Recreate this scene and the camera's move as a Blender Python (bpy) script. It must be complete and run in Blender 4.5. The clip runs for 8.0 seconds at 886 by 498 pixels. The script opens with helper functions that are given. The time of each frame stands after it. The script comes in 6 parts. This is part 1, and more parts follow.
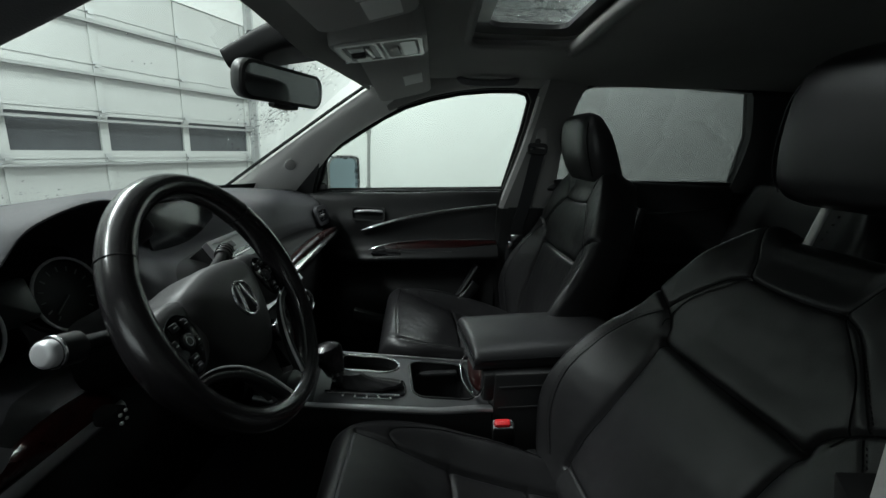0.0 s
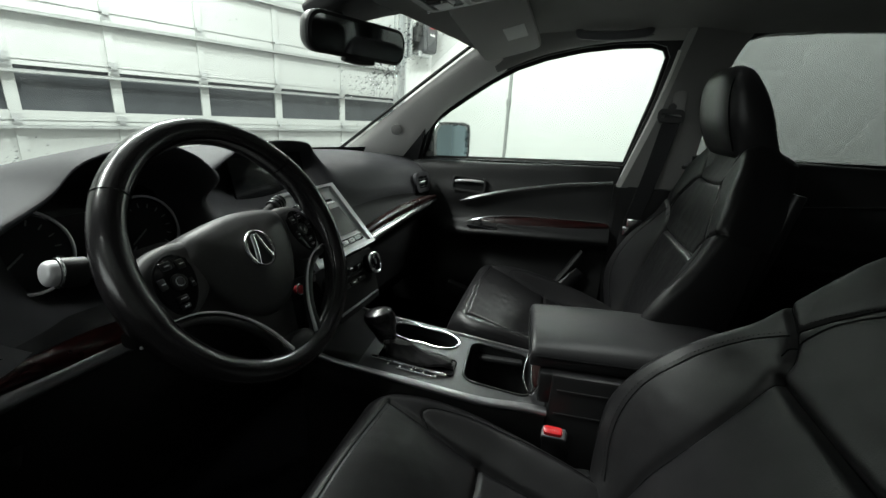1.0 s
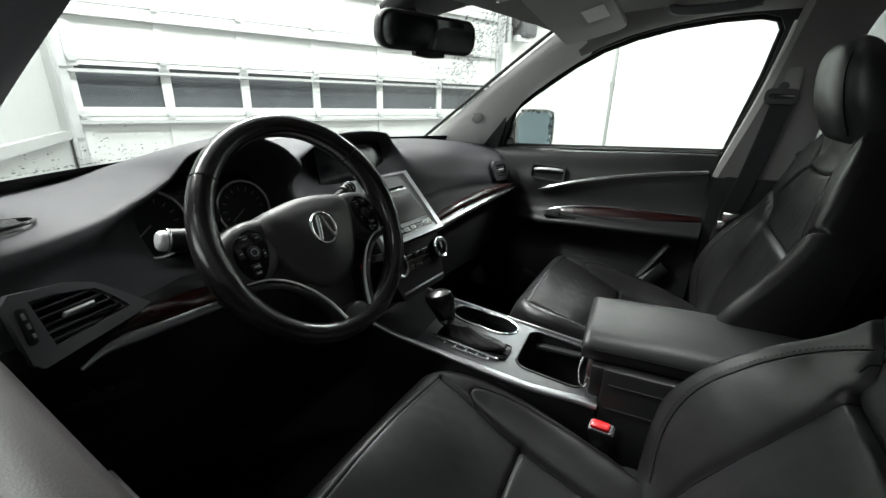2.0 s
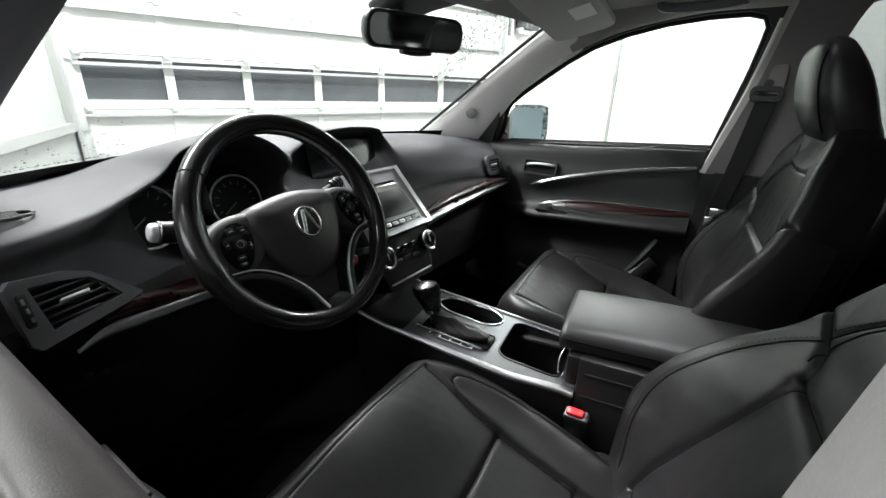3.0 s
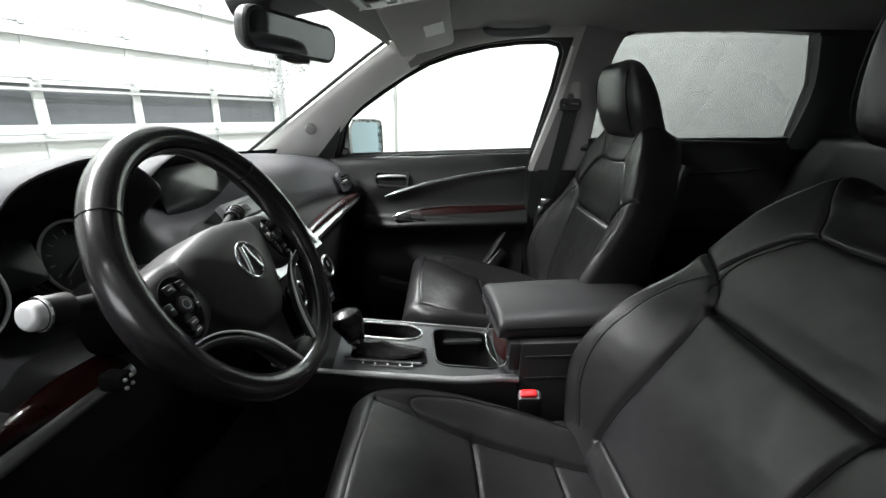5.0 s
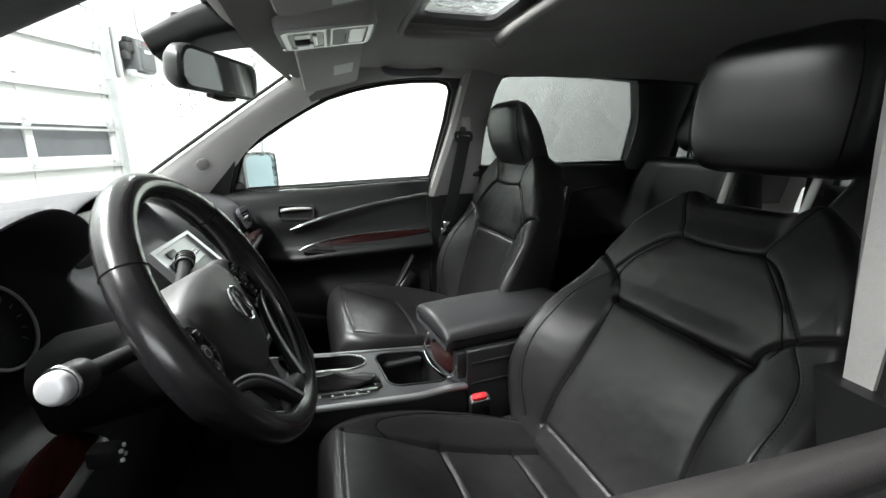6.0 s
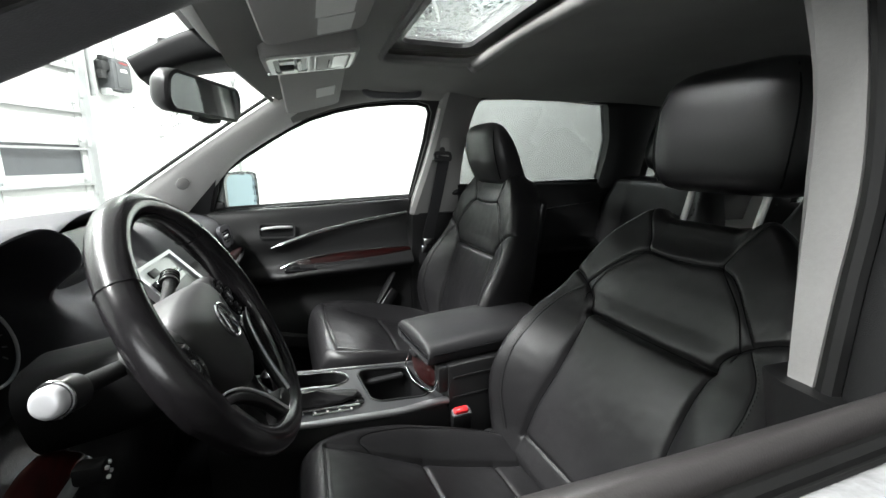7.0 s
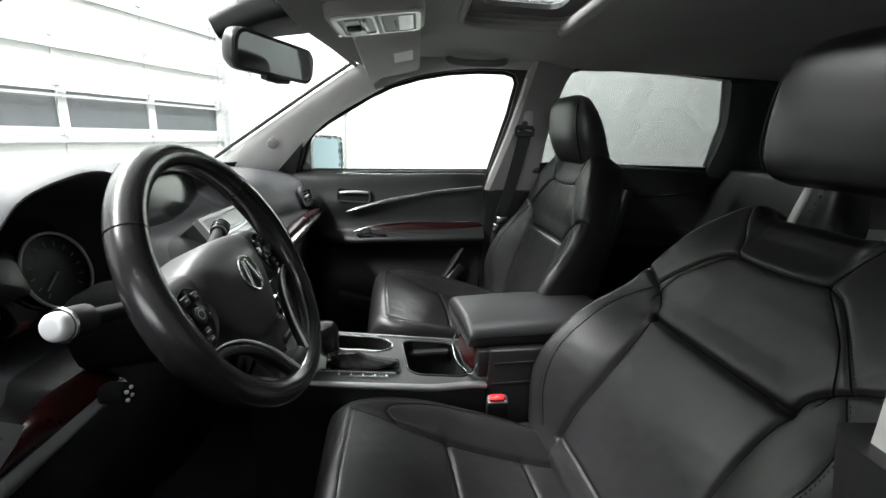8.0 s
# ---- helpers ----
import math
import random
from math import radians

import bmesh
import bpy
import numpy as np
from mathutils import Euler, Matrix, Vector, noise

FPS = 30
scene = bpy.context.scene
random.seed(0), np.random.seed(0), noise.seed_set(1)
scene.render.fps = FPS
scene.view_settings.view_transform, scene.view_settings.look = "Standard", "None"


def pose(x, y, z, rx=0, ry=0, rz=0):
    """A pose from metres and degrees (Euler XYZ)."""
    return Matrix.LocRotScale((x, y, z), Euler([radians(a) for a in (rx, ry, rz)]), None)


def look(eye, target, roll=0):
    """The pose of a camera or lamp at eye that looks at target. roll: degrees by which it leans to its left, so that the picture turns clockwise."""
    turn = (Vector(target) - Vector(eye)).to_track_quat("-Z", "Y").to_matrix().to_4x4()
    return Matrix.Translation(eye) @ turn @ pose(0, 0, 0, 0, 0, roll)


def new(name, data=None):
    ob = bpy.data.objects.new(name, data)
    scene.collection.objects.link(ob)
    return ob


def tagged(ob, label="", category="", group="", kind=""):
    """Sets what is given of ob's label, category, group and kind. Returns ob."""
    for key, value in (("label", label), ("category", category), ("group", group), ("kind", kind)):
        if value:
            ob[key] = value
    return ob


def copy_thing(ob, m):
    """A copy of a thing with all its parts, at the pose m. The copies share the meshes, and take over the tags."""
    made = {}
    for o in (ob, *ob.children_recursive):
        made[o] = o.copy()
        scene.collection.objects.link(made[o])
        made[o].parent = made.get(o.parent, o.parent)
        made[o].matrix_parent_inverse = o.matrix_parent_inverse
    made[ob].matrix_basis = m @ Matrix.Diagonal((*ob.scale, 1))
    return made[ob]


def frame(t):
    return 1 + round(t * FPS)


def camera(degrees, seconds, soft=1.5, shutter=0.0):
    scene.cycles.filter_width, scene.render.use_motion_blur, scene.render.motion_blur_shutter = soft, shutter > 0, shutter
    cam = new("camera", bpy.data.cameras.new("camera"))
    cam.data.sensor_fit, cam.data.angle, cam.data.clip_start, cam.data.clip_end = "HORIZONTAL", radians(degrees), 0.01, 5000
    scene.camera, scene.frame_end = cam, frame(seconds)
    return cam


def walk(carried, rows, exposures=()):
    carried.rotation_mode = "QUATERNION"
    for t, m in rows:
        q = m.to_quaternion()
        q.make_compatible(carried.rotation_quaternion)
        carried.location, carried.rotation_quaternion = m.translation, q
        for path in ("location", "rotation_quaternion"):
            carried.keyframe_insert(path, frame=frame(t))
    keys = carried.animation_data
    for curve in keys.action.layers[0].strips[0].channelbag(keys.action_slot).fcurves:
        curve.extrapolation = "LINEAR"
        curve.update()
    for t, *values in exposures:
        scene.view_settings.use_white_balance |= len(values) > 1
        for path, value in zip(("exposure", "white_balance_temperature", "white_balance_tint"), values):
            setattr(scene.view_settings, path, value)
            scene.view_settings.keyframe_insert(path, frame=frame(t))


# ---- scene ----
import functools

# The camera leans in at the driver's window of a parked car and swings to and fro.
cam = camera(92.6, 8.0)
PATH = [
    (0.0, (-0.956, 0.032, 1.331), (0.988, 0.01, 0.862), 2.5),
    (0.5, (-0.881, -0.035, 1.306), (1.031, 0.201, 0.766), 3.1),
    (1, (-0.842, -0.12, 1.305), (0.965, 0.487, 0.7), 3.4),
    (1.5, (-0.834, -0.188, 1.306), (0.826, 0.72, 0.658), 1.8),
    (1.7, (-0.837, -0.193, 1.309), (0.782, 0.781, 0.654), 1.7),
    (3, (-0.84, -0.257, 1.327), (0.734, 0.752, 0.619), 1.8),
    (3.5, (-0.849, -0.253, 1.323), (0.743, 0.737, 0.627), 1.6),
    (4, (-0.854, -0.232, 1.309), (0.782, 0.689, 0.619), 1.3),
    (4.5, (-0.871, -0.131, 1.301), (0.943, 0.407, 0.654), 1.0),
    (5, (-0.904, 0.014, 1.301), (0.998, 0.13, 0.693), 1.0),
    (5.2, (-0.91, 0.058, 1.297), (1.005, 0.014, 0.722), 0.8),
    (6.3, (-0.981, 0.187, 1.322), (0.885, -0.376, 0.875), 0.1),
    (6.5, (-0.989, 0.187, 1.321), (0.882, -0.389, 0.912), -0.1),
    (7, (-0.989, 0.184, 1.322), (0.882, -0.394, 0.914), 0.3),
    (7.5, (-0.98, 0.155, 1.312), (0.934, -0.183, 0.839), 1.5),
    (8, (-0.962, 0.08, 1.315), (0.961, -0.066, 0.786), 3.5),
]
EXPOSURES = [(0.0, -1.40, 6200, 0), (0.5, -1.08, 6300, 2), (1.0, -0.9, 6500, 1), (1.6, -0.48, 6500, 4), (2.8, 0.1, 6500, 10), (5.0, 0.17, 6500, 10), (6.3, 0.38, 6500, 9), (8.0, 0.42, 6500, 9)]
walk(cam, [(t, look(e, g, r)) for t, e, g, r in PATH], EXPOSURES)

# ---------------------------------------------------------------- light
world = bpy.data.worlds.new("world")
scene.world = world
world.use_nodes = True
world.node_tree.nodes["Background"].inputs[0].default_value = (0.8, 0.88, 1.0, 1)
world.node_tree.nodes["Background"].inputs[1].default_value = 0.3

# the garage stands at an angle to the car: u runs along its door, w away from it
GA = radians(-18.95)
GU = Vector((math.cos(GA), math.sin(GA), 0))
GW = Vector((math.sin(GA), -math.cos(GA), 0))
G0 = Vector((2.228, 3.252, 0))


def g_at(u, w, z):
    return G0 + GU * u + GW * w + Vector((0, 0, z))


LAMP_ROWS = [(-3.1, 2.0, 1.5), (-0.6, 0.9, 1.35), (-1.6, 1.6, 1.55), (2.1, 1.6, 1.3), (2.1, 4.2, 1.3), (2.1, 6.8, 0.3), (-1.0, 3.9, 0.5), (-3.9, 4.3, 0.2)]
LAMP_POWER = 118.0
for u, w, k in LAMP_ROWS:
    lamp = bpy.data.lights.new("tube_light", "AREA")
    lamp.shape, lamp.size, lamp.size_y = "RECTANGLE", 1.2, 0.28
    lamp.energy, lamp.color = LAMP_POWER * k, (0.985, 1.0, 0.995)
    ob = new("tube_light", lamp)
    ob.matrix_world = Matrix.Translation(g_at(u, w, 3.42)) @ Matrix.Rotation(GA, 4, "Z")

# fill light in an added, unseen window in the far side wall, ahead of the driver's door
side_fill = bpy.data.lights.new("side_fill_light", "AREA")
side_fill.shape, side_fill.size, side_fill.size_y = "RECTANGLE", 3.4, 1.5
side_fill.energy, side_fill.color = 75.0, (0.97, 1.0, 1.0)
ob = new("side_fill_light", side_fill)
ob.matrix_world = Matrix.Translation(g_at(-6.63, 4.2, 1.75)) @ Matrix.Rotation(GA + radians(90), 4, "Z") @ Matrix.Rotation(radians(90), 4, "X") @ Matrix.Rotation(radians(180), 4, "Y")


# ---------------------------------------------------------------- materials
def mat(name, col, rough=0.5, metal=0.0, grain=0.0, scale=200.0, bump=0.0, wear=0.1, coat=0.0, spec=0.5, big=6.0):
    """A paint, plastic, leather or metal: colour broken at two scales, fine relief, gloss that varies."""
    m = bpy.data.materials.new(name)
    m.use_nodes = True
    nt = m.node_tree
    n, l = nt.nodes, nt.links
    b = n["Principled BSDF"]
    b.inputs["Metallic"].default_value = metal
    b.inputs["Specular IOR Level"].default_value = spec
    b.inputs["Coat Weight"].default_value = coat
    b.inputs["Coat Roughness"].default_value = 0.06
    tc = n.new("ShaderNodeTexCoord")
    n1 = n.new("ShaderNodeTexNoise")
    n1.inputs["Scale"].default_value, n1.inputs["Detail"].default_value = big, 4
    n2 = n.new("ShaderNodeTexNoise")
    n2.inputs["Scale"].default_value, n2.inputs["Detail"].default_value = scale, 3
    for q in (n1, n2):
        l.new(tc.outputs["Object"], q.inputs["Vector"])
    add = n.new("ShaderNodeMath")
    add.operation = "ADD"
    l.new(n1.outputs["Fac"], add.inputs[0])
    l.new(n2.outputs["Fac"], add.inputs[1])
    ramp = n.new("ShaderNodeMapRange")
    ramp.inputs["From Min"].default_value, ramp.inputs["From Max"].default_value = 0.6, 1.4
    l.new(add.outputs[0], ramp.inputs["Value"])
    mix = n.new("ShaderNodeMix")
    mix.data_type = "RGBA"
    l.new(ramp.outputs[0], mix.inputs[0])
    mix.inputs[6].default_value = (*[c * (1 - wear) for c in col], 1)
    mix.inputs[7].default_value = (*[min(1, c * (1 + wear)) for c in col], 1)
    l.new(mix.outputs[2], b.inputs["Base Color"])
    rr = n.new("ShaderNodeMapRange")
    rr.inputs["To Min"].default_value, rr.inputs["To Max"].default_value = max(0, rough - 0.07), min(1, rough + 0.07)
    l.new(n1.outputs["Fac"], rr.inputs["Value"])
    l.new(rr.outputs[0], b.inputs["Roughness"])
    if bump:
        src = n2
        if grain:
            src = n.new("ShaderNodeTexVoronoi")
            src.inputs["Scale"].default_value = grain
            l.new(tc.outputs["Object"], src.inputs["Vector"])
        bp = n.new("ShaderNodeBump")
        bp.inputs["Strength"].default_value, bp.inputs["Distance"].default_value = bump, 0.001
        l.new(src.outputs[0], bp.inputs["Height"])
        l.new(bp.outputs[0], b.inputs["Normal"])
    return m


LEATHER = mat("black_leather", (0.0130, 0.0125, 0.0134), 0.36, grain=650, bump=0.16, wear=0.24, spec=0.42)
PADSKIN = mat("airbag_cover_skin", (0.064, 0.063, 0.064), 0.44, grain=900, bump=0.15, wear=0.1)
LEATHER_RIM = mat("rim_leather", (0.016, 0.0145, 0.016), 0.23, grain=600, bump=0.03, wear=0.1, spec=0.65)
SEAM = mat("seam_thread", (0.004, 0.004, 0.0045), 0.85, spec=0.15)
SOFT = mat("soft_black_plastic", (0.024, 0.024, 0.025), 0.45, grain=700, bump=0.25, wear=0.15)
DASH = mat("dash_grey_black", (0.034, 0.034, 0.038), 0.6, grain=1100, bump=0.2, wear=0.12, spec=0.32)
HARD = mat("hard_black_plastic", (0.012, 0.012, 0.0125), 0.4, bump=0.08, wear=0.15)
PIANO = mat("gloss_black", (0.008, 0.008, 0.009), 0.12, coat=0.5)
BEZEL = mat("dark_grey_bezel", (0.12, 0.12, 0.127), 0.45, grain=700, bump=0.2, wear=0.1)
# grey trim in several tones: front pillar lightened, passenger's centre pillar darkened for shade
PILLAR = mat("shaded_trim_plastic", (0.26, 0.256, 0.25), 0.7, grain=600, bump=0.2, wear=0.06)
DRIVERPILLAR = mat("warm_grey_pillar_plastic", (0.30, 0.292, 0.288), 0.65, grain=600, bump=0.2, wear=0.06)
GREYTRIM = mat("lit_trim_plastic", (0.74, 0.73, 0.71), 0.65, grain=600, bump=0.2, wear=0.05)
LOWDASH = mat("black_lower_dash", (0.008, 0.008, 0.0085), 0.6, grain=700, bump=0.2, wear=0.15, spec=0.25)
CONSOLEGREY = mat("grey_overhead_plastic", (0.44, 0.435, 0.425), 0.6, grain=600, bump=0.15, wear=0.05)
SILLPAD = mat("warm_grey_sill_pad", (0.047, 0.043, 0.043), 0.42, grain=700, bump=0.12, wear=0.08)
DOORBLACK = mat("black_door_skin", (0.013, 0.013, 0.0135), 0.5, grain=700, bump=0.25, wear=0.15, spec=0.4)
FABRIC = mat("grey_headliner_cloth", (0.29, 0.285, 0.277), 0.95, scale=900, bump=0.6, wear=0.12)
# lighter than the roof cloth, in place of light bounced up at the visors
VISOR = mat("brightened_visor_cloth", (0.46, 0.452, 0.44), 0.9, scale=900, bump=0.4, wear=0.08)
POST = mat("polished_post_steel", (0.84, 0.84, 0.82), 0.24, metal=0.3, wear=0.03)
MOULDING = mat("wet_grey_moulding", (0.34, 0.342, 0.35), 0.22, scale=140, bump=0.7, wear=0.25, coat=0.6)
LEVER = mat("bright_handle_plating", (0.68, 0.68, 0.69), 0.32, metal=0.35, wear=0.04)
CHROME = mat("satin_chrome", (0.75, 0.75, 0.76), 0.18, metal=1.0, wear=0.05)
SILVER = mat("silver_plastic", (0.45, 0.46, 0.48), 0.3, metal=0.8, wear=0.05)
CARPET = mat("black_carpet", (0.0035, 0.0035, 0.004), 1.0, scale=1200, bump=1.0, wear=0.4, spec=0.02)
RUBBER = mat("black_rubber", (0.008, 0.008, 0.008), 0.65, bump=0.1, wear=0.2, spec=0.25)
ARMREST = mat("armrest_vinyl", (0.020, 0.0197, 0.021), 0.42, grain=700, bump=0.14, wear=0.12)
RED = mat("red_plastic", (0.55, 0.015, 0.02), 0.3, wear=0.1)
REDGLOW = mat("red_button", (0.35, 0.02, 0.03), 0.25, wear=0.1)
PAPER = mat("white_label", (0.84, 0.84, 0.82), 0.6, wear=0.03)
INK = mat("grey_print", (0.25, 0.25, 0.25), 0.7)
LAMPCLEAR = mat("clear_lamp_plastic", (0.6, 0.6, 0.58), 0.3, wear=0.05)
BODYPAINT = mat("white_car_paint", (0.80, 0.80, 0.79), 0.3, metal=0.0, coat=1.0)
# white wall, toned down so the nearby lamp doesn't wash out its panel
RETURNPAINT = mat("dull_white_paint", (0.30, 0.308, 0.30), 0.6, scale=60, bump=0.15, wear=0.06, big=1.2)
# darkened so the unseen walls bounce less light into the car
GREYWALL = mat("darkened_wall_paint", (0.25, 0.255, 0.25), 0.7, scale=60, bump=0.15, wear=0.08, big=1.2)
OPENERGREY = mat("opener_dark_grey", (0.085, 0.088, 0.092), 0.45, wear=0.1)
STRUT = mat("pale_steel", (0.40, 0.41, 0.405), 0.45, metal=0.2, wear=0.08)
WALLPAINT = mat("white_wall_paint", (0.72, 0.73, 0.715), 0.6, scale=60, bump=0.15, wear=0.04, big=1.2)
# ceiling white lowered to half, to weaken the light it bounces down
CEILPAINT = mat("dimmed_ceiling_paint", (0.52, 0.53, 0.52), 0.8, scale=50, bump=0.15, wear=0.08, big=1.0)
DOORPAINT = mat("white_door_enamel", (0.47, 0.48, 0.468), 0.4, scale=40, bump=0.1, wear=0.05, big=2.0)
STEEL = mat("galvanised_steel", (0.5, 0.51, 0.51), 0.4, metal=0.6, wear=0.12)
CONCRETE = mat("grey_concrete", (0.22, 0.22, 0.215), 0.6, scale=30, bump=0.3, wear=0.2, big=0.8)
DARKPANE = mat("dark_window_pane", (0.06, 0.065, 0.07), 0.12, wear=0.2)
SCREEN = mat("dark_screen", (0.014, 0.0145, 0.016), 0.30, spec=0.3)
BELT = mat("seat_belt_webbing", (0.02, 0.02, 0.022), 0.8, scale=1500, bump=0.5)
STALKEND = mat("pale_silver_cap", (0.7, 0.7, 0.72), 0.35, metal=0.3, wear=0.03)
SATIN = mat("brushed_satin_silver", (0.46, 0.46, 0.475), 0.34, metal=0.9, wear=0.06)
DISPLAY = mat("glossy_display_glass", (0.012, 0.0125, 0.014), 0.17, spec=0.75)
WHITEPAINT = mat("white_print", (0.7, 0.7, 0.7), 0.6)


def wood_mat():
    m = mat("dark_red_wood", (0.06, 0.012, 0.008), 0.28, coat=0.35)
    n, l = m.node_tree.nodes, m.node_tree.links
    tc = n.new("ShaderNodeTexCoord")
    mp = n.new("ShaderNodeMapping")
    mp.inputs["Scale"].default_value = (2.0, 6.0, 60.0)
    w = n.new("ShaderNodeTexNoise")
    w.inputs["Scale"].default_value, w.inputs["Detail"].default_value, w.inputs["Distortion"].default_value = 4, 6, 1.5
    r = n.new("ShaderNodeValToRGB")
    r.color_ramp.elements[0].position, r.color_ramp.elements[0].color = 0.35, (0.005, 0.0009, 0.0008, 1)
    r.color_ramp.elements[1].position, r.color_ramp.elements[1].color = 0.68, (0.026, 0.0032, 0.0028, 1)
    l.new(tc.outputs["Object"], mp.inputs["Vector"])
    l.new(mp.outputs[0], w.inputs["Vector"])
    l.new(w.outputs["Fac"], r.inputs[0])
    l.new(r.outputs[0], n["Principled BSDF"].inputs["Base Color"])
    return m


WOOD = wood_mat()


def glass_mat(name, tint, bumpy=0.0):
    m = bpy.data.materials.new(name)
    m.use_nodes = True
    n, l = m.node_tree.nodes, m.node_tree.links
    n.remove(n["Principled BSDF"])
    tr = n.new("ShaderNodeBsdfTransparent")
    tr.inputs[0].default_value = (*tint, 1)
    gl = n.new("ShaderNodeBsdfGlossy")
    gl.inputs["Roughness"].default_value = 0.02
    lw = n.new("ShaderNodeLayerWeight")
    lw.inputs[0].default_value = 0.5
    pw = n.new("ShaderNodeMath")
    pw.operation = "POWER"
    pw.inputs[1].default_value = 4.5
    l.new(lw.outputs["Facing"], pw.inputs[0])
    fr = n.new("ShaderNodeMapRange")
    fr.inputs["To Min"].default_value, fr.inputs["To Max"].default_value = 0.035, 0.9
    l.new(pw.outputs[0], fr.inputs["Value"])
    mx = n.new("ShaderNodeMixShader")
    l.new(fr.outputs[0], mx.inputs[0])
    l.new(tr.outputs[0], mx.inputs[1])
    l.new(gl.outputs[0], mx.inputs[2])
    l.new(mx.outputs[0], n["Material Output"].inputs[0])
    return m


GLASS = glass_mat("clear_glass", (0.93, 0.96, 0.94))
TINTED = glass_mat("privacy_glass", (0.44, 0.455, 0.45))


def drop_mat():
    m = glass_mat("water_drop", (0.42, 0.43, 0.44))
    return m


GLASSDROP = drop_mat()
MIRROR = mat("mirror_silver", (0.85, 0.87, 0.88), 0.02, metal=1.0, wear=0.0)
BLUEMIRROR = mat("blue_tinted_mirror", (0.72, 0.90, 1.0), 0.03, metal=1.0, wear=0.0)


# ---------------------------------------------------------------- mesh tools
def thing(name, loc, label, category, group="", kind=""):
    e = new(name)
    e.location = loc
    e.empty_display_size = 0.05
    return tagged(e, label, category, group, kind)


def finish(bm, name, material, smooth=True):
    me = bpy.data.meshes.new(name)
    bmesh.ops.recalc_face_normals(bm, faces=bm.faces)
    bm.to_mesh(me)
    bm.free()
    me.materials.append(material)
    me.polygons.foreach_set("use_smooth", [smooth] * len(me.polygons))
    if smooth:
        me.set_sharp_from_angle(angle=radians(38))
    return me


def part(name, bm, material, parent, label="", smooth=True):
    ob = new(name, finish(bm, name, material, smooth))
    if parent is not None:
        ob.parent = parent
        # parts are modelled in place; only a top-level thing has an origin of its own
        if parent.parent is None:
            ob.matrix_parent_inverse = Matrix.Translation(-parent.location)
    if label:
        ob["label"] = label
    return ob


def struct(name, bm, material, label, category, smooth=False):
    ob = new(name, finish(bm, name, material, smooth))
    return tagged(ob, label, category, kind="structure")


def B(*solids):
    """One bmesh out of several."""
    bm = bmesh.new()
    for s in solids:
        me = bpy.data.meshes.new("tmp")
        s.to_mesh(me)
        s.free()
        bm.from_mesh(me)
        bpy.data.meshes.remove(me)
    return bm


def box(size, m=Matrix(), bevel=0.0, seg=2):
    bm = bmesh.new()
    bmesh.ops.create_cube(bm, size=1, matrix=Matrix.Diagonal((*size, 1)))
    if bevel:
        bmesh.ops.bevel(bm, geom=bm.edges[:], offset=bevel, segments=seg, affect="EDGES", profile=0.5)
    bm.transform(m if isinstance(m, Matrix) else Matrix.Translation(m))
    return bm


def crom(pts, n):
    """n + 1 points of a smooth curve through pts."""
    p = [np.array(q, float) for q in pts]
    p = [2 * p[0] - p[1]] + p + [2 * p[-1] - p[-2]]
    out = []
    for i in range(n + 1):
        s = i / n * (len(p) - 3)
        k = min(int(s), len(p) - 4)
        t = s - k
        a, b, c, d = p[k:k + 4]
        out.append(0.5 * (2 * b + (c - a) * t + (2 * a - 5 * b + 4 * c - d) * t * t + (3 * b - a - 3 * c + d) * t ** 3))
    return out


def skin(rows, closed_v=False, cap=False):
    """A surface through rows of points; cap closes the first and last row."""
    bm = bmesh.new()
    vs = [[bm.verts.new(tuple(float(c) for c in p)) for p in r] for r in rows]
    n = len(vs[0])
    for i in range(len(vs) - 1):
        for j in range(n if closed_v else n - 1):
            k = (j + 1) % n
            bm.faces.new((vs[i][j], vs[i + 1][j], vs[i + 1][k], vs[i][k]))
    if cap:
        bm.faces.new(vs[0])
        bm.faces.new(vs[-1][::-1])
    return bm


def sweep(path, prof, n=None, up=(0, 0, 1), scale=None, closed=False):
    """prof: closed outline of (side, up) carried along path; scale(t) widens it."""
    pts = [Vector(p) for p in (crom(path, n) if n else path)]
    rows = []
    upv = Vector(up)
    for i, p in enumerate(pts):
        if closed:
            d = pts[(i + 1) % len(pts)] - pts[i - 1]
        else:
            d = pts[min(i + 1, len(pts) - 1)] - pts[max(i - 1, 0)]
        d.normalize()
        s = d.cross(upv)
        s.normalize()
        v = s.cross(d)
        k = scale(i / max(1, len(pts) - 1)) if scale else 1
        rows.append([p + s * a * k + v * b * k for a, b in prof])
    if closed:
        rows.append(rows[0])
        bm = skin(rows, True)
        bmesh.ops.remove_doubles(bm, verts=bm.verts[:], dist=1e-6)
        return bm
    return skin(rows, True, True)


def ring(r, n=10, ry=None):
    return [(r * math.cos(2 * math.pi * i / n), (ry or r) * math.sin(2 * math.pi * i / n)) for i in range(n)]


def rrect(w, h, r, n=4):
    out = []
    for cx, cy, a0 in ((w / 2 - r, h / 2 - r, 0), (-w / 2 + r, h / 2 - r, 90), (-w / 2 + r, -h / 2 + r, 180), (w / 2 - r, -h / 2 + r, 270)):
        for i in range(n + 1):
            a = radians(a0 + 90 * i / n)
            out.append((cx + r * math.cos(a), cy + r * math.sin(a)))
    return out


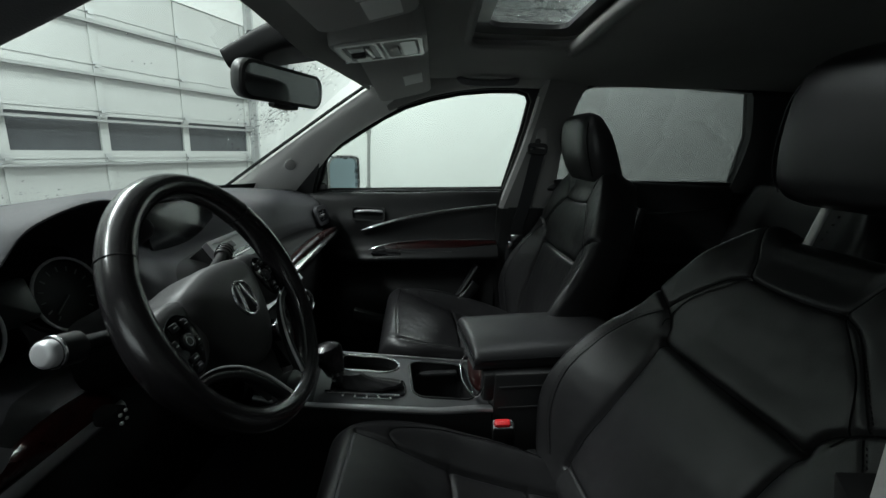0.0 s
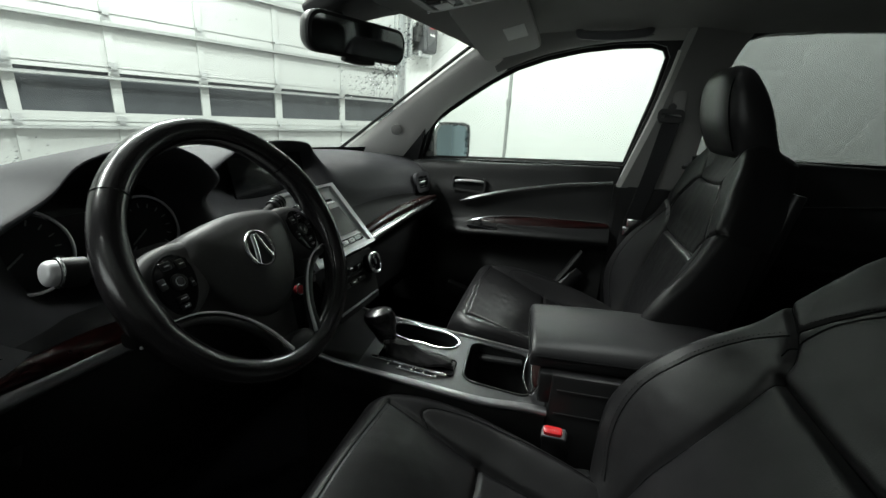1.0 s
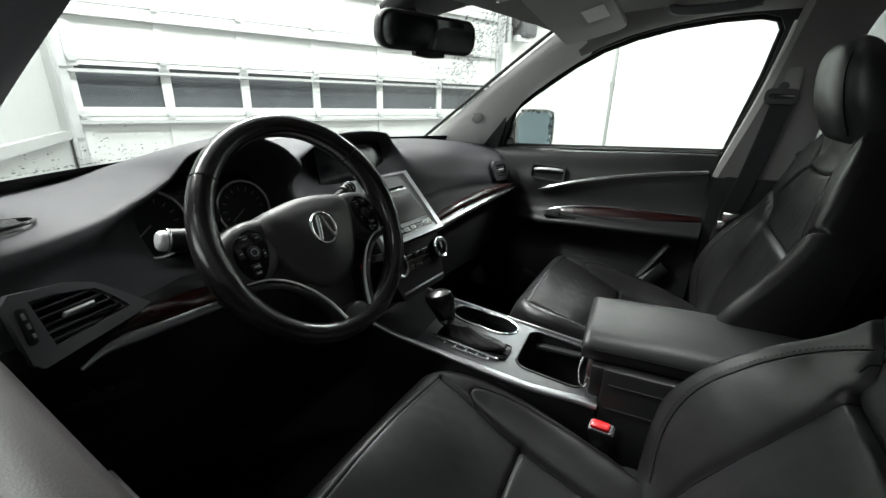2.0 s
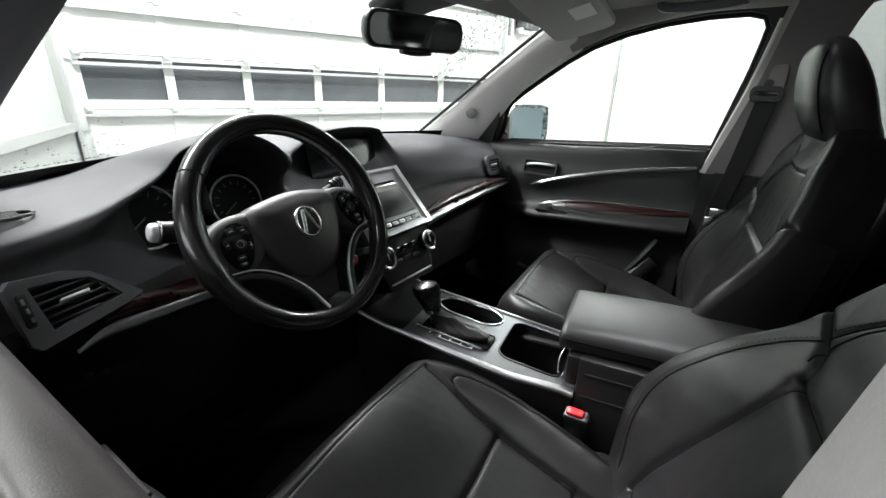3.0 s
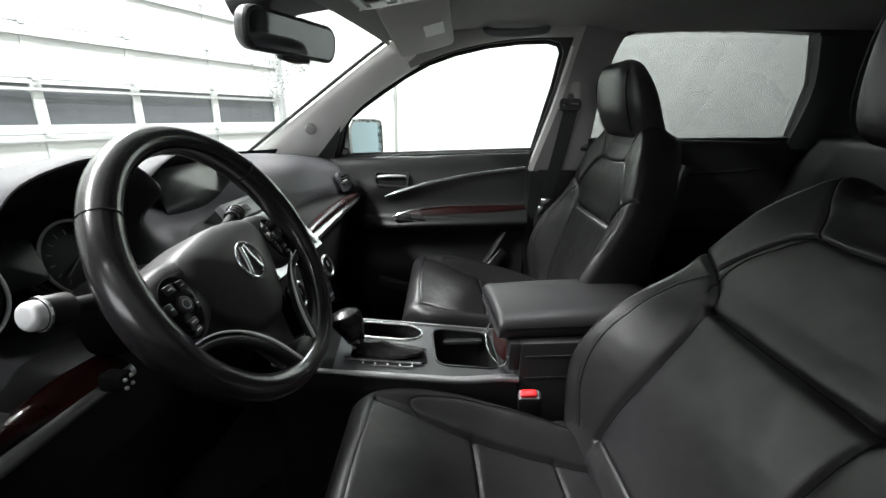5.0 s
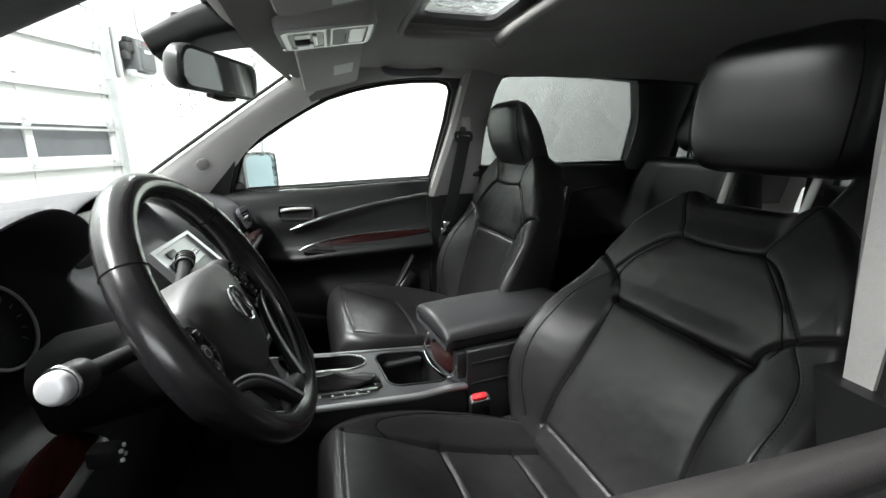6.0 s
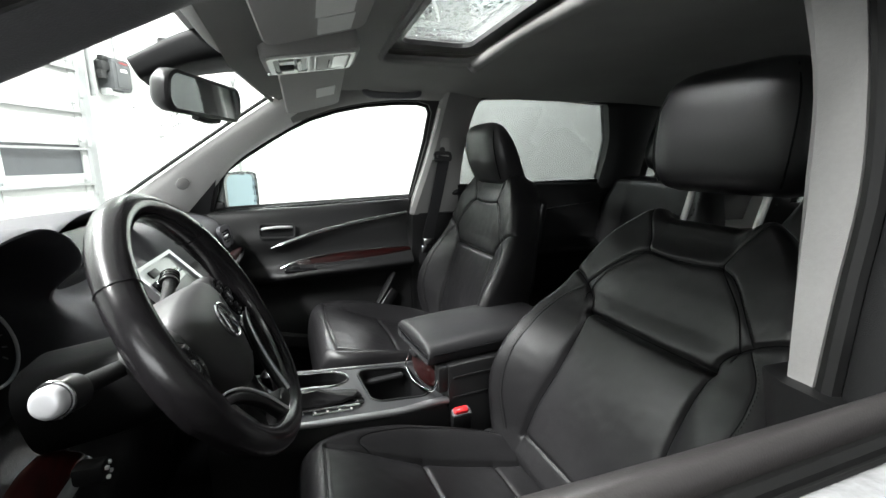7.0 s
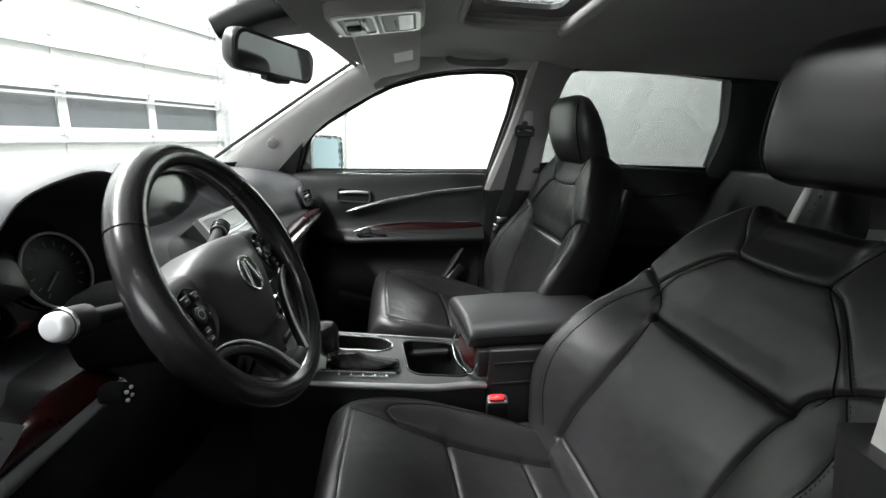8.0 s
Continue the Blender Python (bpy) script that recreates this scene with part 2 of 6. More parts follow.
def prism(outline, depth, m=Matrix(), bevel=0.0, seg=2):
    """An outline of (x, y), filled, from z = 0 to depth, set in place by m."""
    bm = bmesh.new()
    lo = [bm.verts.new((x, y, 0)) for x, y in outline]
    f = bm.faces.new(lo)
    r = bmesh.ops.extrude_face_region(bm, geom=[f])
    bmesh.ops.translate(bm, verts=[v for v in r["geom"] if isinstance(v, bmesh.types.BMVert)], vec=(0, 0, depth))
    if bevel:
        top = [e for e in bm.edges if all(abs(v.co.z - depth) < 1e-6 for v in e.verts)]
        bmesh.ops.bevel(bm, geom=top, offset=bevel, segments=seg, affect="EDGES", profile=0.5)
    bm.transform(m)
    return bm


def plate(outer, holes, thick, place):
    """A flat sheet with holes; place(a, b, side) puts its two coordinates into the world, side 0 or 1."""
    bm = bmesh.new()
    for loop in (outer, *holes):
        vs = [bm.verts.new((a, b, 0)) for a, b in loop]
        for i in range(len(vs)):
            bm.edges.new((vs[i - 1], vs[i]))
    bmesh.ops.triangle_fill(bm, use_beauty=True, use_dissolve=False, edges=bm.edges[:])
    r = bmesh.ops.extrude_face_region(bm, geom=bm.faces[:])
    up = {v for v in r["geom"] if isinstance(v, bmesh.types.BMVert)}
    for v in bm.verts:
        v.co = place(v.co.x, v.co.y, 1 if v in up else 0)
    return bm


def disc(r, depth, m, n=24, bevel=0.0):
    return prism(ring(r, n), depth, m, bevel)


def basis(o, x, z):
    """A pose at o with its x axis and z axis given."""
    x, z = Vector(x).normalized(), Vector(z).normalized()
    y = z.cross(x).normalized()
    x = y.cross(z)
    return Matrix(((x.x, y.x, z.x, o[0]), (x.y, y.y, z.y, o[1]), (x.z, y.z, z.z, o[2]), (0, 0, 0, 1)))


# ---------------------------------------------------------------- the garage
def slab(u0, u1, w0, w1, z0, z1):
    bm = bmesh.new()
    bmesh.ops.create_cube(bm, size=1, matrix=Matrix.Diagonal((u1 - u0, w1 - w0, z1 - z0, 1)))
    bm.transform(Matrix.Translation(g_at((u0 + u1) / 2, (w0 + w1) / 2, (z0 + z1) / 2)) @ Matrix.Rotation(GA, 4, "Z"))
    return bm


def splay(s0, s1, d0, d1, z0, z1):
    """A block along the short wall, which stands a little out of square: s along it, d out of its face."""
    a = radians(13.6)
    vs = []
    for s in (s0, s1):
        for d in (d0, d1):
            for z in (z0, z1):
                vs.append(g_at(-1.92 - s * math.sin(a) + d * math.cos(a), s * math.cos(a) + d * math.sin(a), z))
    bm = bmesh.new()
    b = [bm.verts.new(v) for v in vs]
    for f in ((0, 1, 3, 2), (4, 6, 7, 5), (0, 4, 5, 1), (2, 3, 7, 6), (0, 2, 6, 4), (1, 5, 7, 3)):
        bm.faces.new([b[i] for i in f])
    return bm


DU0, DU1, DTOP = -1.84, 2.46, 2.62
UL, UR, WB, ZC = -6.6, 3.12, 8.6, 3.5
struct("floor", slab(UL - 0.2, UR + 0.2, -0.3, WB + 0.2, -0.15, 0.0), CONCRETE, "grey concrete garage floor", "floor")
struct("ceiling", slab(UL - 0.2, UR + 0.2, -0.3, WB + 0.2, ZC, ZC + 0.15), CEILPAINT, "white garage ceiling, dimmed to cut bounced light", "ceiling")
struct("wall_north", B(slab(UL - 0.2, DU0, -0.2, 0.0, 0, ZC), slab(DU1, UR + 0.2, -0.2, 0.0, 0, ZC), slab(DU0, DU1, -0.2, 0.0, DTOP, ZC)), WALLPAINT, "white wall round the overhead garage door", "wall")
struct("wall_east", slab(UR, UR + 0.2, 0.0, WB, 0, ZC), WALLPAINT, "white painted garage side wall", "wall")
struct("wall_west", B(slab(UL - 0.2, UL, 0.0, 2.5, 0, ZC), slab(UL - 0.2, UL, 5.9, WB, 0, ZC), slab(UL - 0.2, UL, 2.5, 5.9, 0, 1.0), slab(UL - 0.2, UL, 2.5, 5.9, 2.5, ZC)), GREYWALL, "far side wall of the garage, darkened to cut bounced light", "wall")
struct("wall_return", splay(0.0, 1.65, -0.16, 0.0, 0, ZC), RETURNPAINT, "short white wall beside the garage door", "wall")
struct("wall_south", slab(UL - 0.2, UR + 0.2, WB, WB + 0.2, 0, ZC), GREYWALL, "rear wall of the garage, darkened to cut bounced light", "wall")
struct("trim", B(slab(UR - 0.02, UR, 1.30, 1.335, 0, ZC), slab(UR - 0.035, UR, 1.29, 1.345, 0.7, 0.78), slab(UR - 0.035, UR, 1.29, 1.345, 1.45, 1.53), slab(UR - 0.035, UR, 1.29, 1.345, 2.2, 2.28)), GREYWALL, "narrow steel joint strip on white wall", "trim")
# added window, never in view, that gives the fill light its opening
struct("added_window", B(slab(UL - 0.16, UL - 0.08, 2.5, 5.9, 1.0, 1.06), slab(UL - 0.16, UL - 0.08, 2.5, 5.9, 2.44, 2.5), *[slab(UL - 0.16, UL - 0.08, w, w + 0.06, 1.06, 2.44) for w in (2.5, 3.6, 4.74, 5.84)]), DOORPAINT, "white frame of an added, unseen side window", "window")
# the whole frame is greyed to stand in for its shadowed edges
struct("panel_frame", B(splay(0.110, 1.5, 0.001, 0.045, 0.955, 1.015), splay(0.110, 0.165, 0.001, 0.045, 1.015, 2.3), splay(1.42, 1.5, 0.001, 0.045, 1.015, 2.23), splay(0.165, 1.5, 0.001, 0.045, 2.23, 2.3)), GREYWALL, "panel frame on the short wall, greyed for its shadow lines", "panel")


def garage_door():
    d = thing("garage_door", g_at((DU0 + DU1) / 2, -0.04, 0), "white sectional overhead garage door with a row of dark panes", "garage door", kind="structure")
    joints = [0.0, 0.37, 0.74, 1.10, 1.50, 1.88, 2.29, DTOP]
    struts = [0.33, 0.70, 1.06, 1.425, 1.80, 2.22]
    mull = [-1.84, -1.243, -0.64, 0.023, 0.745, 1.565, DU1]
    for z0, z1 in zip(joints, joints[1:]):
        if z0 == 1.10:
            zz0, zz1 = 1.170, 1.466
            bits = [slab(DU0, DU1, -0.06, -0.02, z0 + 0.005, zz0), slab(DU0, DU1, -0.06, -0.02, zz1, z1 - 0.005)]
            for u in mull:
                bits.append(slab(max(DU0, u - 0.035), min(DU1, u + 0.035), -0.06, -0.018, zz0, zz1))
            part("window_section", B(*bits), DOORPAINT, d, "white section with window openings", smooth=False)
            for a, b in zip(mull, mull[1:]):
                part("pane", slab(a + 0.035, b - 0.035, -0.05, -0.04, zz0, zz1), DARKPANE, d, "dark window pane", smooth=False)
        else:
            part("section", slab(DU0, DU1, -0.06, -0.02, z0 + 0.005, z1 - 0.005), DOORPAINT, d, smooth=False)
        part("joint", slab(DU0, DU1, -0.055, -0.03, z1 - 0.006, z1 + 0.006), STEEL, d, smooth=False)
    for z in struts:
        m = Matrix.Translation(g_at((DU0 + DU1) / 2, 0.0, z)) @ Matrix.Rotation(GA, 4, "Z")
        part("strut", sweep([m @ Vector((-(DU1 - DU0) / 2, -0.01, 0)), m @ Vector(((DU1 - DU0) / 2, -0.01, 0))], [(0.018, -0.012), (0.018, -0.007), (0.0, -0.009), (-0.018, -0.014), (-0.018, 0.014), (0.0, 0.009), (0.018, 0.007), (0.018, 0.012)]), STRUT, d, "pale steel stiffening strut", smooth=False)
    for u in mull:
        u = min(max(u, DU0 + 0.035), DU1 - 0.035)
        for z0, z1 in zip(joints, joints[1:]):
            if z0 != 1.10:
                part("stile", slab(u - 0.028, u + 0.028, -0.02, -0.008, z0 + 0.01, z1 - 0.01), DOORPAINT, d, smooth=False)
        for z in joints[1:-1]:
            part("hinge", B(slab(u - 0.03, u + 0.03, -0.014, -0.004, z - 0.045, z - 0.008), slab(u - 0.03, u + 0.03, -0.014, -0.004, z + 0.008, z + 0.045), slab(u - 0.022, u + 0.022, -0.008, 0.012, z - 0.012, z + 0.012)), STEEL, d, "steel hinge", smooth=False)
    for u, s in ((DU0, -1), (DU1, 1)):
        part("track", B(slab(min(u, u + s * 0.07), max(u, u + s * 0.07), 0.0, 0.012, 0, DTOP + 0.3), slab(min(u + s * 0.045, u + s * 0.07), max(u + s * 0.045, u + s * 0.07), 0.0, 0.08, 0, DTOP + 0.3)), STEEL, d, "vertical steel track", smooth=False)
        for z in (0.5, 1.0, 1.5, 2.0, 2.5):
            part("track_bracket", slab(min(u, u + s * 0.09), max(u, u + s * 0.09), 0.0, 0.03, z - 0.05, z + 0.05), STEEL, d, smooth=False)
    return d


garage_door()


def opener():
    o = thing("door_opener", g_at(2.80, 0.0, 2.0), "dark grey wall-mounted garage door opener box", "door opener")
    m = Matrix.Translation(g_at(2.83, 0.12, 2.23)) @ Matrix.Rotation(GA, 4, "Z")

    def at(x, y, z):
        return m @ Matrix.Translation((x, -y, z))
    part("housing", box((0.26, 0.20, 0.34), at(0.01, 0, 0.0), 0.03), OPENERGREY, o, "grey housing")
    part("cover", box((0.20, 0.03, 0.26), at(0.02, 0.1, -0.01), 0.012), OPENERGREY, o)
    part("name_plate", box((0.09, 0.006, 0.028), at(0.01, 0.118, 0.045)), PAPER, o, "small white plate")
    part("red_stripe", box((0.12, 0.006, 0.008), at(0.02, 0.112, 0.125)), RED, o, "thin red stripe")
    part("bracket", box((0.03, 0.1, 0.5), at(-0.26, -0.045, 0.0), 0.004), STEEL, o, "steel bracket")
    part("coupling", B(box((0.11, 0.10, 0.10), at(-0.17, 0.02, 0.07), 0.012), box((0.08, 0.07, 0.09), at(-0.20, 0.03, -0.02), 0.01), box((0.10, 0.06, 0.05), at(-0.15, 0.03, 0.15), 0.01)), HARD, o, "dark shaft coupling")
    part("foot", B(box((0.16, 0.08, 0.05), at(-0.03, 0.02, -0.20), 0.01), box((0.06, 0.09, 0.07), at(-0.16, 0.03, -0.19), 0.01)), STEEL, o, "grey lower fitting")
    part("conduit", B(sweep([at(0.17, -0.10, -0.15).translation, at(0.19, -0.10, -0.10).translation, at(0.19, -0.10, 0.9).translation], ring(0.012, 8), 12), sweep([at(0.16, -0.105, -0.6).translation, at(0.16, -0.105, -1.6).translation], ring(0.010, 8))), STRUT, o, "pale wall conduit")
    s = thing("wall_switch", g_at(2.58, 0.0, 1.32), "small white wall switch box", "switch")
    part("plate", box((0.08, 0.03, 0.13), Matrix.Translation(g_at(2.58, 0.016, 1.34)) @ Matrix.Rotation(GA, 4, "Z"), 0.008), PAPER, s)
    part("button", box((0.025, 0.02, 0.04), Matrix.Translation(g_at(2.58, 0.035, 1.34)) @ Matrix.Rotation(GA, 4, "Z"), 0.004), STEEL, s)


opener()


def ceiling_lights():
    first = None
    for u, w, k in LAMP_ROWS:
        m = Matrix.Translation(g_at(u, w, ZC)) @ Matrix.Rotation(GA, 4, "Z")
        if first is None:
            t = thing("ceiling_light", (0, 0, 0), "white fluorescent ceiling fixture", "ceiling light", "garage ceiling lights")
            part("housing", box((1.3, 0.34, 0.05), (0, 0, -0.026), 0.01), PAPER, t)
            for y in (-0.08, 0.08):
                part("tube", sweep([(-0.6, y, -0.062), (0.6, y, -0.062)], ring(0.013, 8)), PAPER, t, "white fluorescent tube")
            first = t
            t.matrix_basis = m
        else:
            copy_thing(first, m)


ceiling_lights()

def smooth01(t):
    t = max(0.0, min(1.0, t))
    return t * t * (3 - 2 * t)


def lerp_table(tab, v):
    for (a, x), (b, y) in zip(tab, tab[1:]):
        if v <= b:
            t = smooth01((v - a) / (b - a)) if b > a else 0
            return x + (y - x) * t
    return tab[-1][1]


# ---------------------------------------------------------------- the car's shell
# x to the passenger's side, y ahead, z up; the driver sits at x = -0.4
def side_x(z, s, off=0.0):
    return s * (0.80 - 0.25 * (z - 1.13) + off)


FRONT_WIN = [(0.545, 1.13), (0.502, 1.265), (0.485, 1.287), (0.43, 1.328), (0.345, 1.383), (0.265, 1.432), (0.18, 1.475), (0.08, 1.508), (-0.03, 1.532), (-0.14, 1.545), (-0.235, 1.548), (-0.275, 1.538), (-0.29, 1.51), (-0.275, 1.40), (-0.22, 1.17)]
REAR_WIN = [(-0.420, 1.22), (-0.423, 1.34), (-0.431, 1.455), (-0.447, 1.518), (-0.474, 1.552), (-0.525, 1.570), (-0.67, 1.578), (-0.88, 1.579), (-1.10, 1.571), (-1.150, 1.425), (-1.153, 1.24)]
QUARTER_WIN = [(-1.42, 1.25), (-1.41, 1.49), (-1.46, 1.52), (-1.80, 1.48), (-1.90, 1.40), (-1.86, 1.27)]

car = thing("car_shell", (0, -0.4, 0), "white car body shell with grey inner trim, parked in the garage", "car body")


def opening(s):
    """The front window's outline; on the driver's side its rear edge stands further back."""
    if s == 1:
        return FRONT_WIN
    n = len(FRONT_WIN) - 1
    return [(y - 0.06 * min(1.0, max(0.0, (0.45 - y) / 0.6)), z - (0.10 if i in (0, n) else 0.012)) for i, (y, z) in enumerate(FRONT_WIN)]


def side_sheet(s):
    outer = [(0.80, 1.00), (0.72, 1.15), (0.50, 1.36), (0.25, 1.52), (0.0, 1.60), (-1.0, 1.625), (-1.9, 1.57), (-2.2, 1.2), (-2.2, 1.00)]
    return plate(outer, [opening(s), REAR_WIN, QUARTER_WIN], 0.05, lambda y, z, k: (side_x(z, s, 0.05 * k), y, z))


for s in (1, -1):
    part("window_surround", side_sheet(s), HARD, car, "black window surround")
    # the driver's glass is lowered into the door; the others are shut
    panes = [(REAR_WIN, TINTED, "tinted rear side window"), (QUARTER_WIN, TINTED, "tinted rear quarter window")]
    if s == 1:
        panes.append((FRONT_WIN, GLASS, "clear side window"))
    for loop, material, lab in panes:
        part("window_glass", plate(loop, [], 0.004, lambda y, z, k: (side_x(z, s, 0.03 + 0.004 * k), y, z)), material, car, lab).visible_shadow = material is TINTED


def pillar(rows, rake=0.0):
    """A pillar trim: each row is z, x of its outer and inner face, y of its front and back."""
    out = []
    for z, xo, xi, yf, yb in rows:
        d = 0.25 * (xo - xi)
        e = -0.02
        out.append([(xo, yf, z), (xi + d, yf, z), (xi, yf + e * 0.8, z), (xi + 0.5 * rake, yf * 0.5 + yb * 0.5, z), (xi + rake, yb - e, z), (xi + rake + 0.3 * d, yb, z), (xo, yb, z)])
    n = len(out[0])
    cols = [crom([r[j] for r in out], 20) for j in range(n)]
    return skin([[cols[j][i] for j in range(n)] for i in range(21)], True, True)


def ribbon(e1, e2, bulge, n=24, m=8, thick=0.012):
    """A trim strip between two edges, bulging towards the cabin."""
    a, b = crom(e1, n), crom(e2, n)
    rows = []
    for p, q in zip(a, b):
        row = []
        for j in range(m + 1):
            t = j / m
            c = p * (1 - t) + q * t
            k = math.sin(math.pi * t) ** 0.6
            c = c + np.array(bulge) * k
            row.append(c)
        back = [c - np.array(bulge) / np.linalg.norm(bulge) * thick for c in row[::-1]]
        rows.append(row + back)
    return skin(rows, True, True)


for s in (1, -1):
    def mir(pts):
        return [(s * x, y, z) for x, y, z in pts]
    inner = mir([(0.676, 0.88, 1.115), (0.668, 0.70, 1.245), (0.656, 0.58, 1.329), (0.640, 0.42, 1.440), (0.622, 0.27, 1.540)])
    if s < 0:
        inner = [(-0.722, 0.77, 1.125), (-0.703, 0.62, 1.213), (-0.677, 0.45, 1.311), (-0.650, 0.30, 1.397), (-0.625, 0.15, 1.483)]
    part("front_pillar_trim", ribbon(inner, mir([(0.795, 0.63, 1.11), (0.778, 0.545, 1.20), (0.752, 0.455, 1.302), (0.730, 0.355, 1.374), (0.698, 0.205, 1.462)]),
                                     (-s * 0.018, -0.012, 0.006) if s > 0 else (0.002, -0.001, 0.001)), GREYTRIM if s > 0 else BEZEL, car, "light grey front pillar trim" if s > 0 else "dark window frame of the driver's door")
    if s > 0:
        part("windscreen_edge", sweep([(x - 0.004, y + 0.012, z + 0.006) for x, y, z in inner], ring(0.006, 6), 24), RUBBER, car, "black edge of the windscreen")
    part("roof_rail_trim", ribbon(mir([(0.69, 0.235, 1.452), (0.69, 0.08, 1.510), (0.685, -0.12, 1.546), (0.68, -0.32, 1.552)]),
                                  mir([(0.64, 0.26, 1.545), (0.62, 0.08, 1.585), (0.60, -0.12, 1.605), (0.595, -0.32, 1.61)]), (-s * 0.008, 0, -0.01)), FABRIC, car, "grey cloth roof rail")
    part("kick_panel", plate([(0.44, 0.40), (0.98, 0.40), (0.98, 1.10), (0.44, 1.08)], [], 0.02, lambda y, z, k: (s * (0.80 + 0.012 * k), y, z)), CARPET, car, "black footwell side")
    if s > 0:
        part("tweeter_grille", disc(0.021, 0.004, basis((s * 0.6835, 0.6075, 1.240), (0, 0.5, 0.6), (-s * 0.8, -0.5, -0.3)), 24, 0.0015), PILLAR, car, "round speaker grille")
    part("sail_panel", plate([(0.66, 1.115), (0.55, 1.265), (0.513, 1.26), (0.555, 1.13), (0.55, 1.10)], [], 0.02, lambda y, z, k: (side_x(z, s, -0.02 + 0.02 * k), y, z)), HARD, car, "black triangular corner panel")
    if s == 1:
        # same trim as the other pillars, with its shade put into the colour
        part("centre_pillar_trim", pillar([(1.10, 0.80, 0.735, -0.205, -0.43), (1.17, 0.79, 0.718, -0.225, -0.43), (1.35, 0.745, 0.676, -0.275, -0.435), (1.50, 0.705, 0.64, -0.305, -0.46), (1.575, 0.675, 0.615, -0.32, -0.49)], 0.05), PILLAR, car, "grey centre pillar trim, darkened for its shade")
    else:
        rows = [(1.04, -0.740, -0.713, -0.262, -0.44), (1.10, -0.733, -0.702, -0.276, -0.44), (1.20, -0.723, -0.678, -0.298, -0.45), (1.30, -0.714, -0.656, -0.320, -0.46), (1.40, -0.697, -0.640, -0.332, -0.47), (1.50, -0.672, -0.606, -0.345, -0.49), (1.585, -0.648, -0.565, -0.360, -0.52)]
        part("centre_pillar_trim", pillar(rows), DRIVERPILLAR, car, "light grey centre pillar trim, darkened for its shade")
        for nm2, dx2, r2, lab2 in (("door_seal", -0.010, 0.010, "black rubber door seal"), ("pillar_flange", -0.036, 0.020, "dark painted pillar flange"), ("outer_seal", -0.062, 0.008, "black rubber outer seal")):
            part(nm2, sweep([(xo + dx2, yf - 0.004 + 0.25 * dx2, z) for z, xo, xi, yf, yb in [(0.90, -0.755, -0.72, -0.235, -0.42)] + rows], ring(r2, 8, 0.011), 20, up=(0, 1, 0)), LOWDASH if r2 > 0.015 else RUBBER, car, lab2)
    if s > 0:
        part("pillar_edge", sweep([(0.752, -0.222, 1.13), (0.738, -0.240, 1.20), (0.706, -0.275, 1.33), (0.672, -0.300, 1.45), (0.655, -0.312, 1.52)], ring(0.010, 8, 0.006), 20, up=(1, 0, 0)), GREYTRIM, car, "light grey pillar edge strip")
    part("lower_pillar_trim", pillar([(0.42, s * 0.83, s * 0.77, -0.22 - (0.08 if s < 0 else 0), -0.46), (0.80, s * 0.83, s * 0.755, -0.20 - (0.06 if s < 0 else 0), -0.46), (1.105, s * 0.81, s * (0.74 if s > 0 else 0.685), -0.20 - (0.058 if s < 0 else 0), -0.46)]), HARD, car, "black lower pillar trim")
    part("rear_pillar_trim", ribbon(mir([(0.76, -1.13, 1.20), (0.72, -1.145, 1.40), (0.68, -1.10, 1.56)]),
                                    mir([(0.76, -1.36, 1.20), (0.72, -1.37, 1.40), (0.67, -1.37, 1.56)]),
                                    (-s * 0.03, 0, 0)), SOFT, car, "dark rear pillar trim")


# roof lining with the opening of the sunroof
SUN_X, SUN_Y0, SUN_Y1 = 0.335, -0.03, -0.325


def lining_z(x, y):
    fall = 0.085 * max(0.0, (y - 0.0) / 0.28) ** 1.5 if y > 0 else 0.02 * min(1.0, -y)
    return 1.615 - 0.055 * (abs(x) / 0.66) ** 3 * (1 - 0.75 * smooth01(y / 0.25)) - (fall if y > 0 else -0.02 * min(1.0, -y) + 0.03 * max(0, -y - 1.2))


def lining():
    outer = [(0.67, -2.15), (0.67, -1.0), (0.665, 0.0), (0.655, 0.15), (0.645, 0.27), (0.4, 0.31), (0.0, 0.33), (-0.4, 0.31), (-0.645, 0.27), (-0.655, 0.15), (-0.665, 0.0), (-0.67, -1.0), (-0.67, -2.15)]
    hole = rrect(2 * SUN_X, SUN_Y0 - SUN_Y1, 0.05, 5)
    hole = [(x, y + (SUN_Y0 + SUN_Y1) / 2) for x, y in hole]
    bm = bmesh.new()
    for loop in (outer, hole):
        vs = [bm.verts.new((a, b, 0)) for a, b in loop]
        for i in range(len(vs)):
            bm.edges.new((vs[i - 1], vs[i]))
    bmesh.ops.triangle_fill(bm, use_beauty=True, use_dissolve=False, edges=bm.edges[:])
    for k in range(4):
        long = [e for e in bm.edges if e.calc_length() > 0.09]
        if long:
            bmesh.ops.subdivide_edges(bm, edges=long, cuts=1)
            bmesh.ops.triangulate(bm, faces=bm.faces[:])
    r = bmesh.ops.extrude_face_region(bm, geom=bm.faces[:])
    up = {v for v in r["geom"] if isinstance(v, bmesh.types.BMVert)}
    for v in bm.verts:
        v.co.z = lining_z(v.co.x, v.co.y) + (0.02 if v in up else 0)
    return bm


part("roof_lining", lining(), FABRIC, car, "grey cloth roof lining")


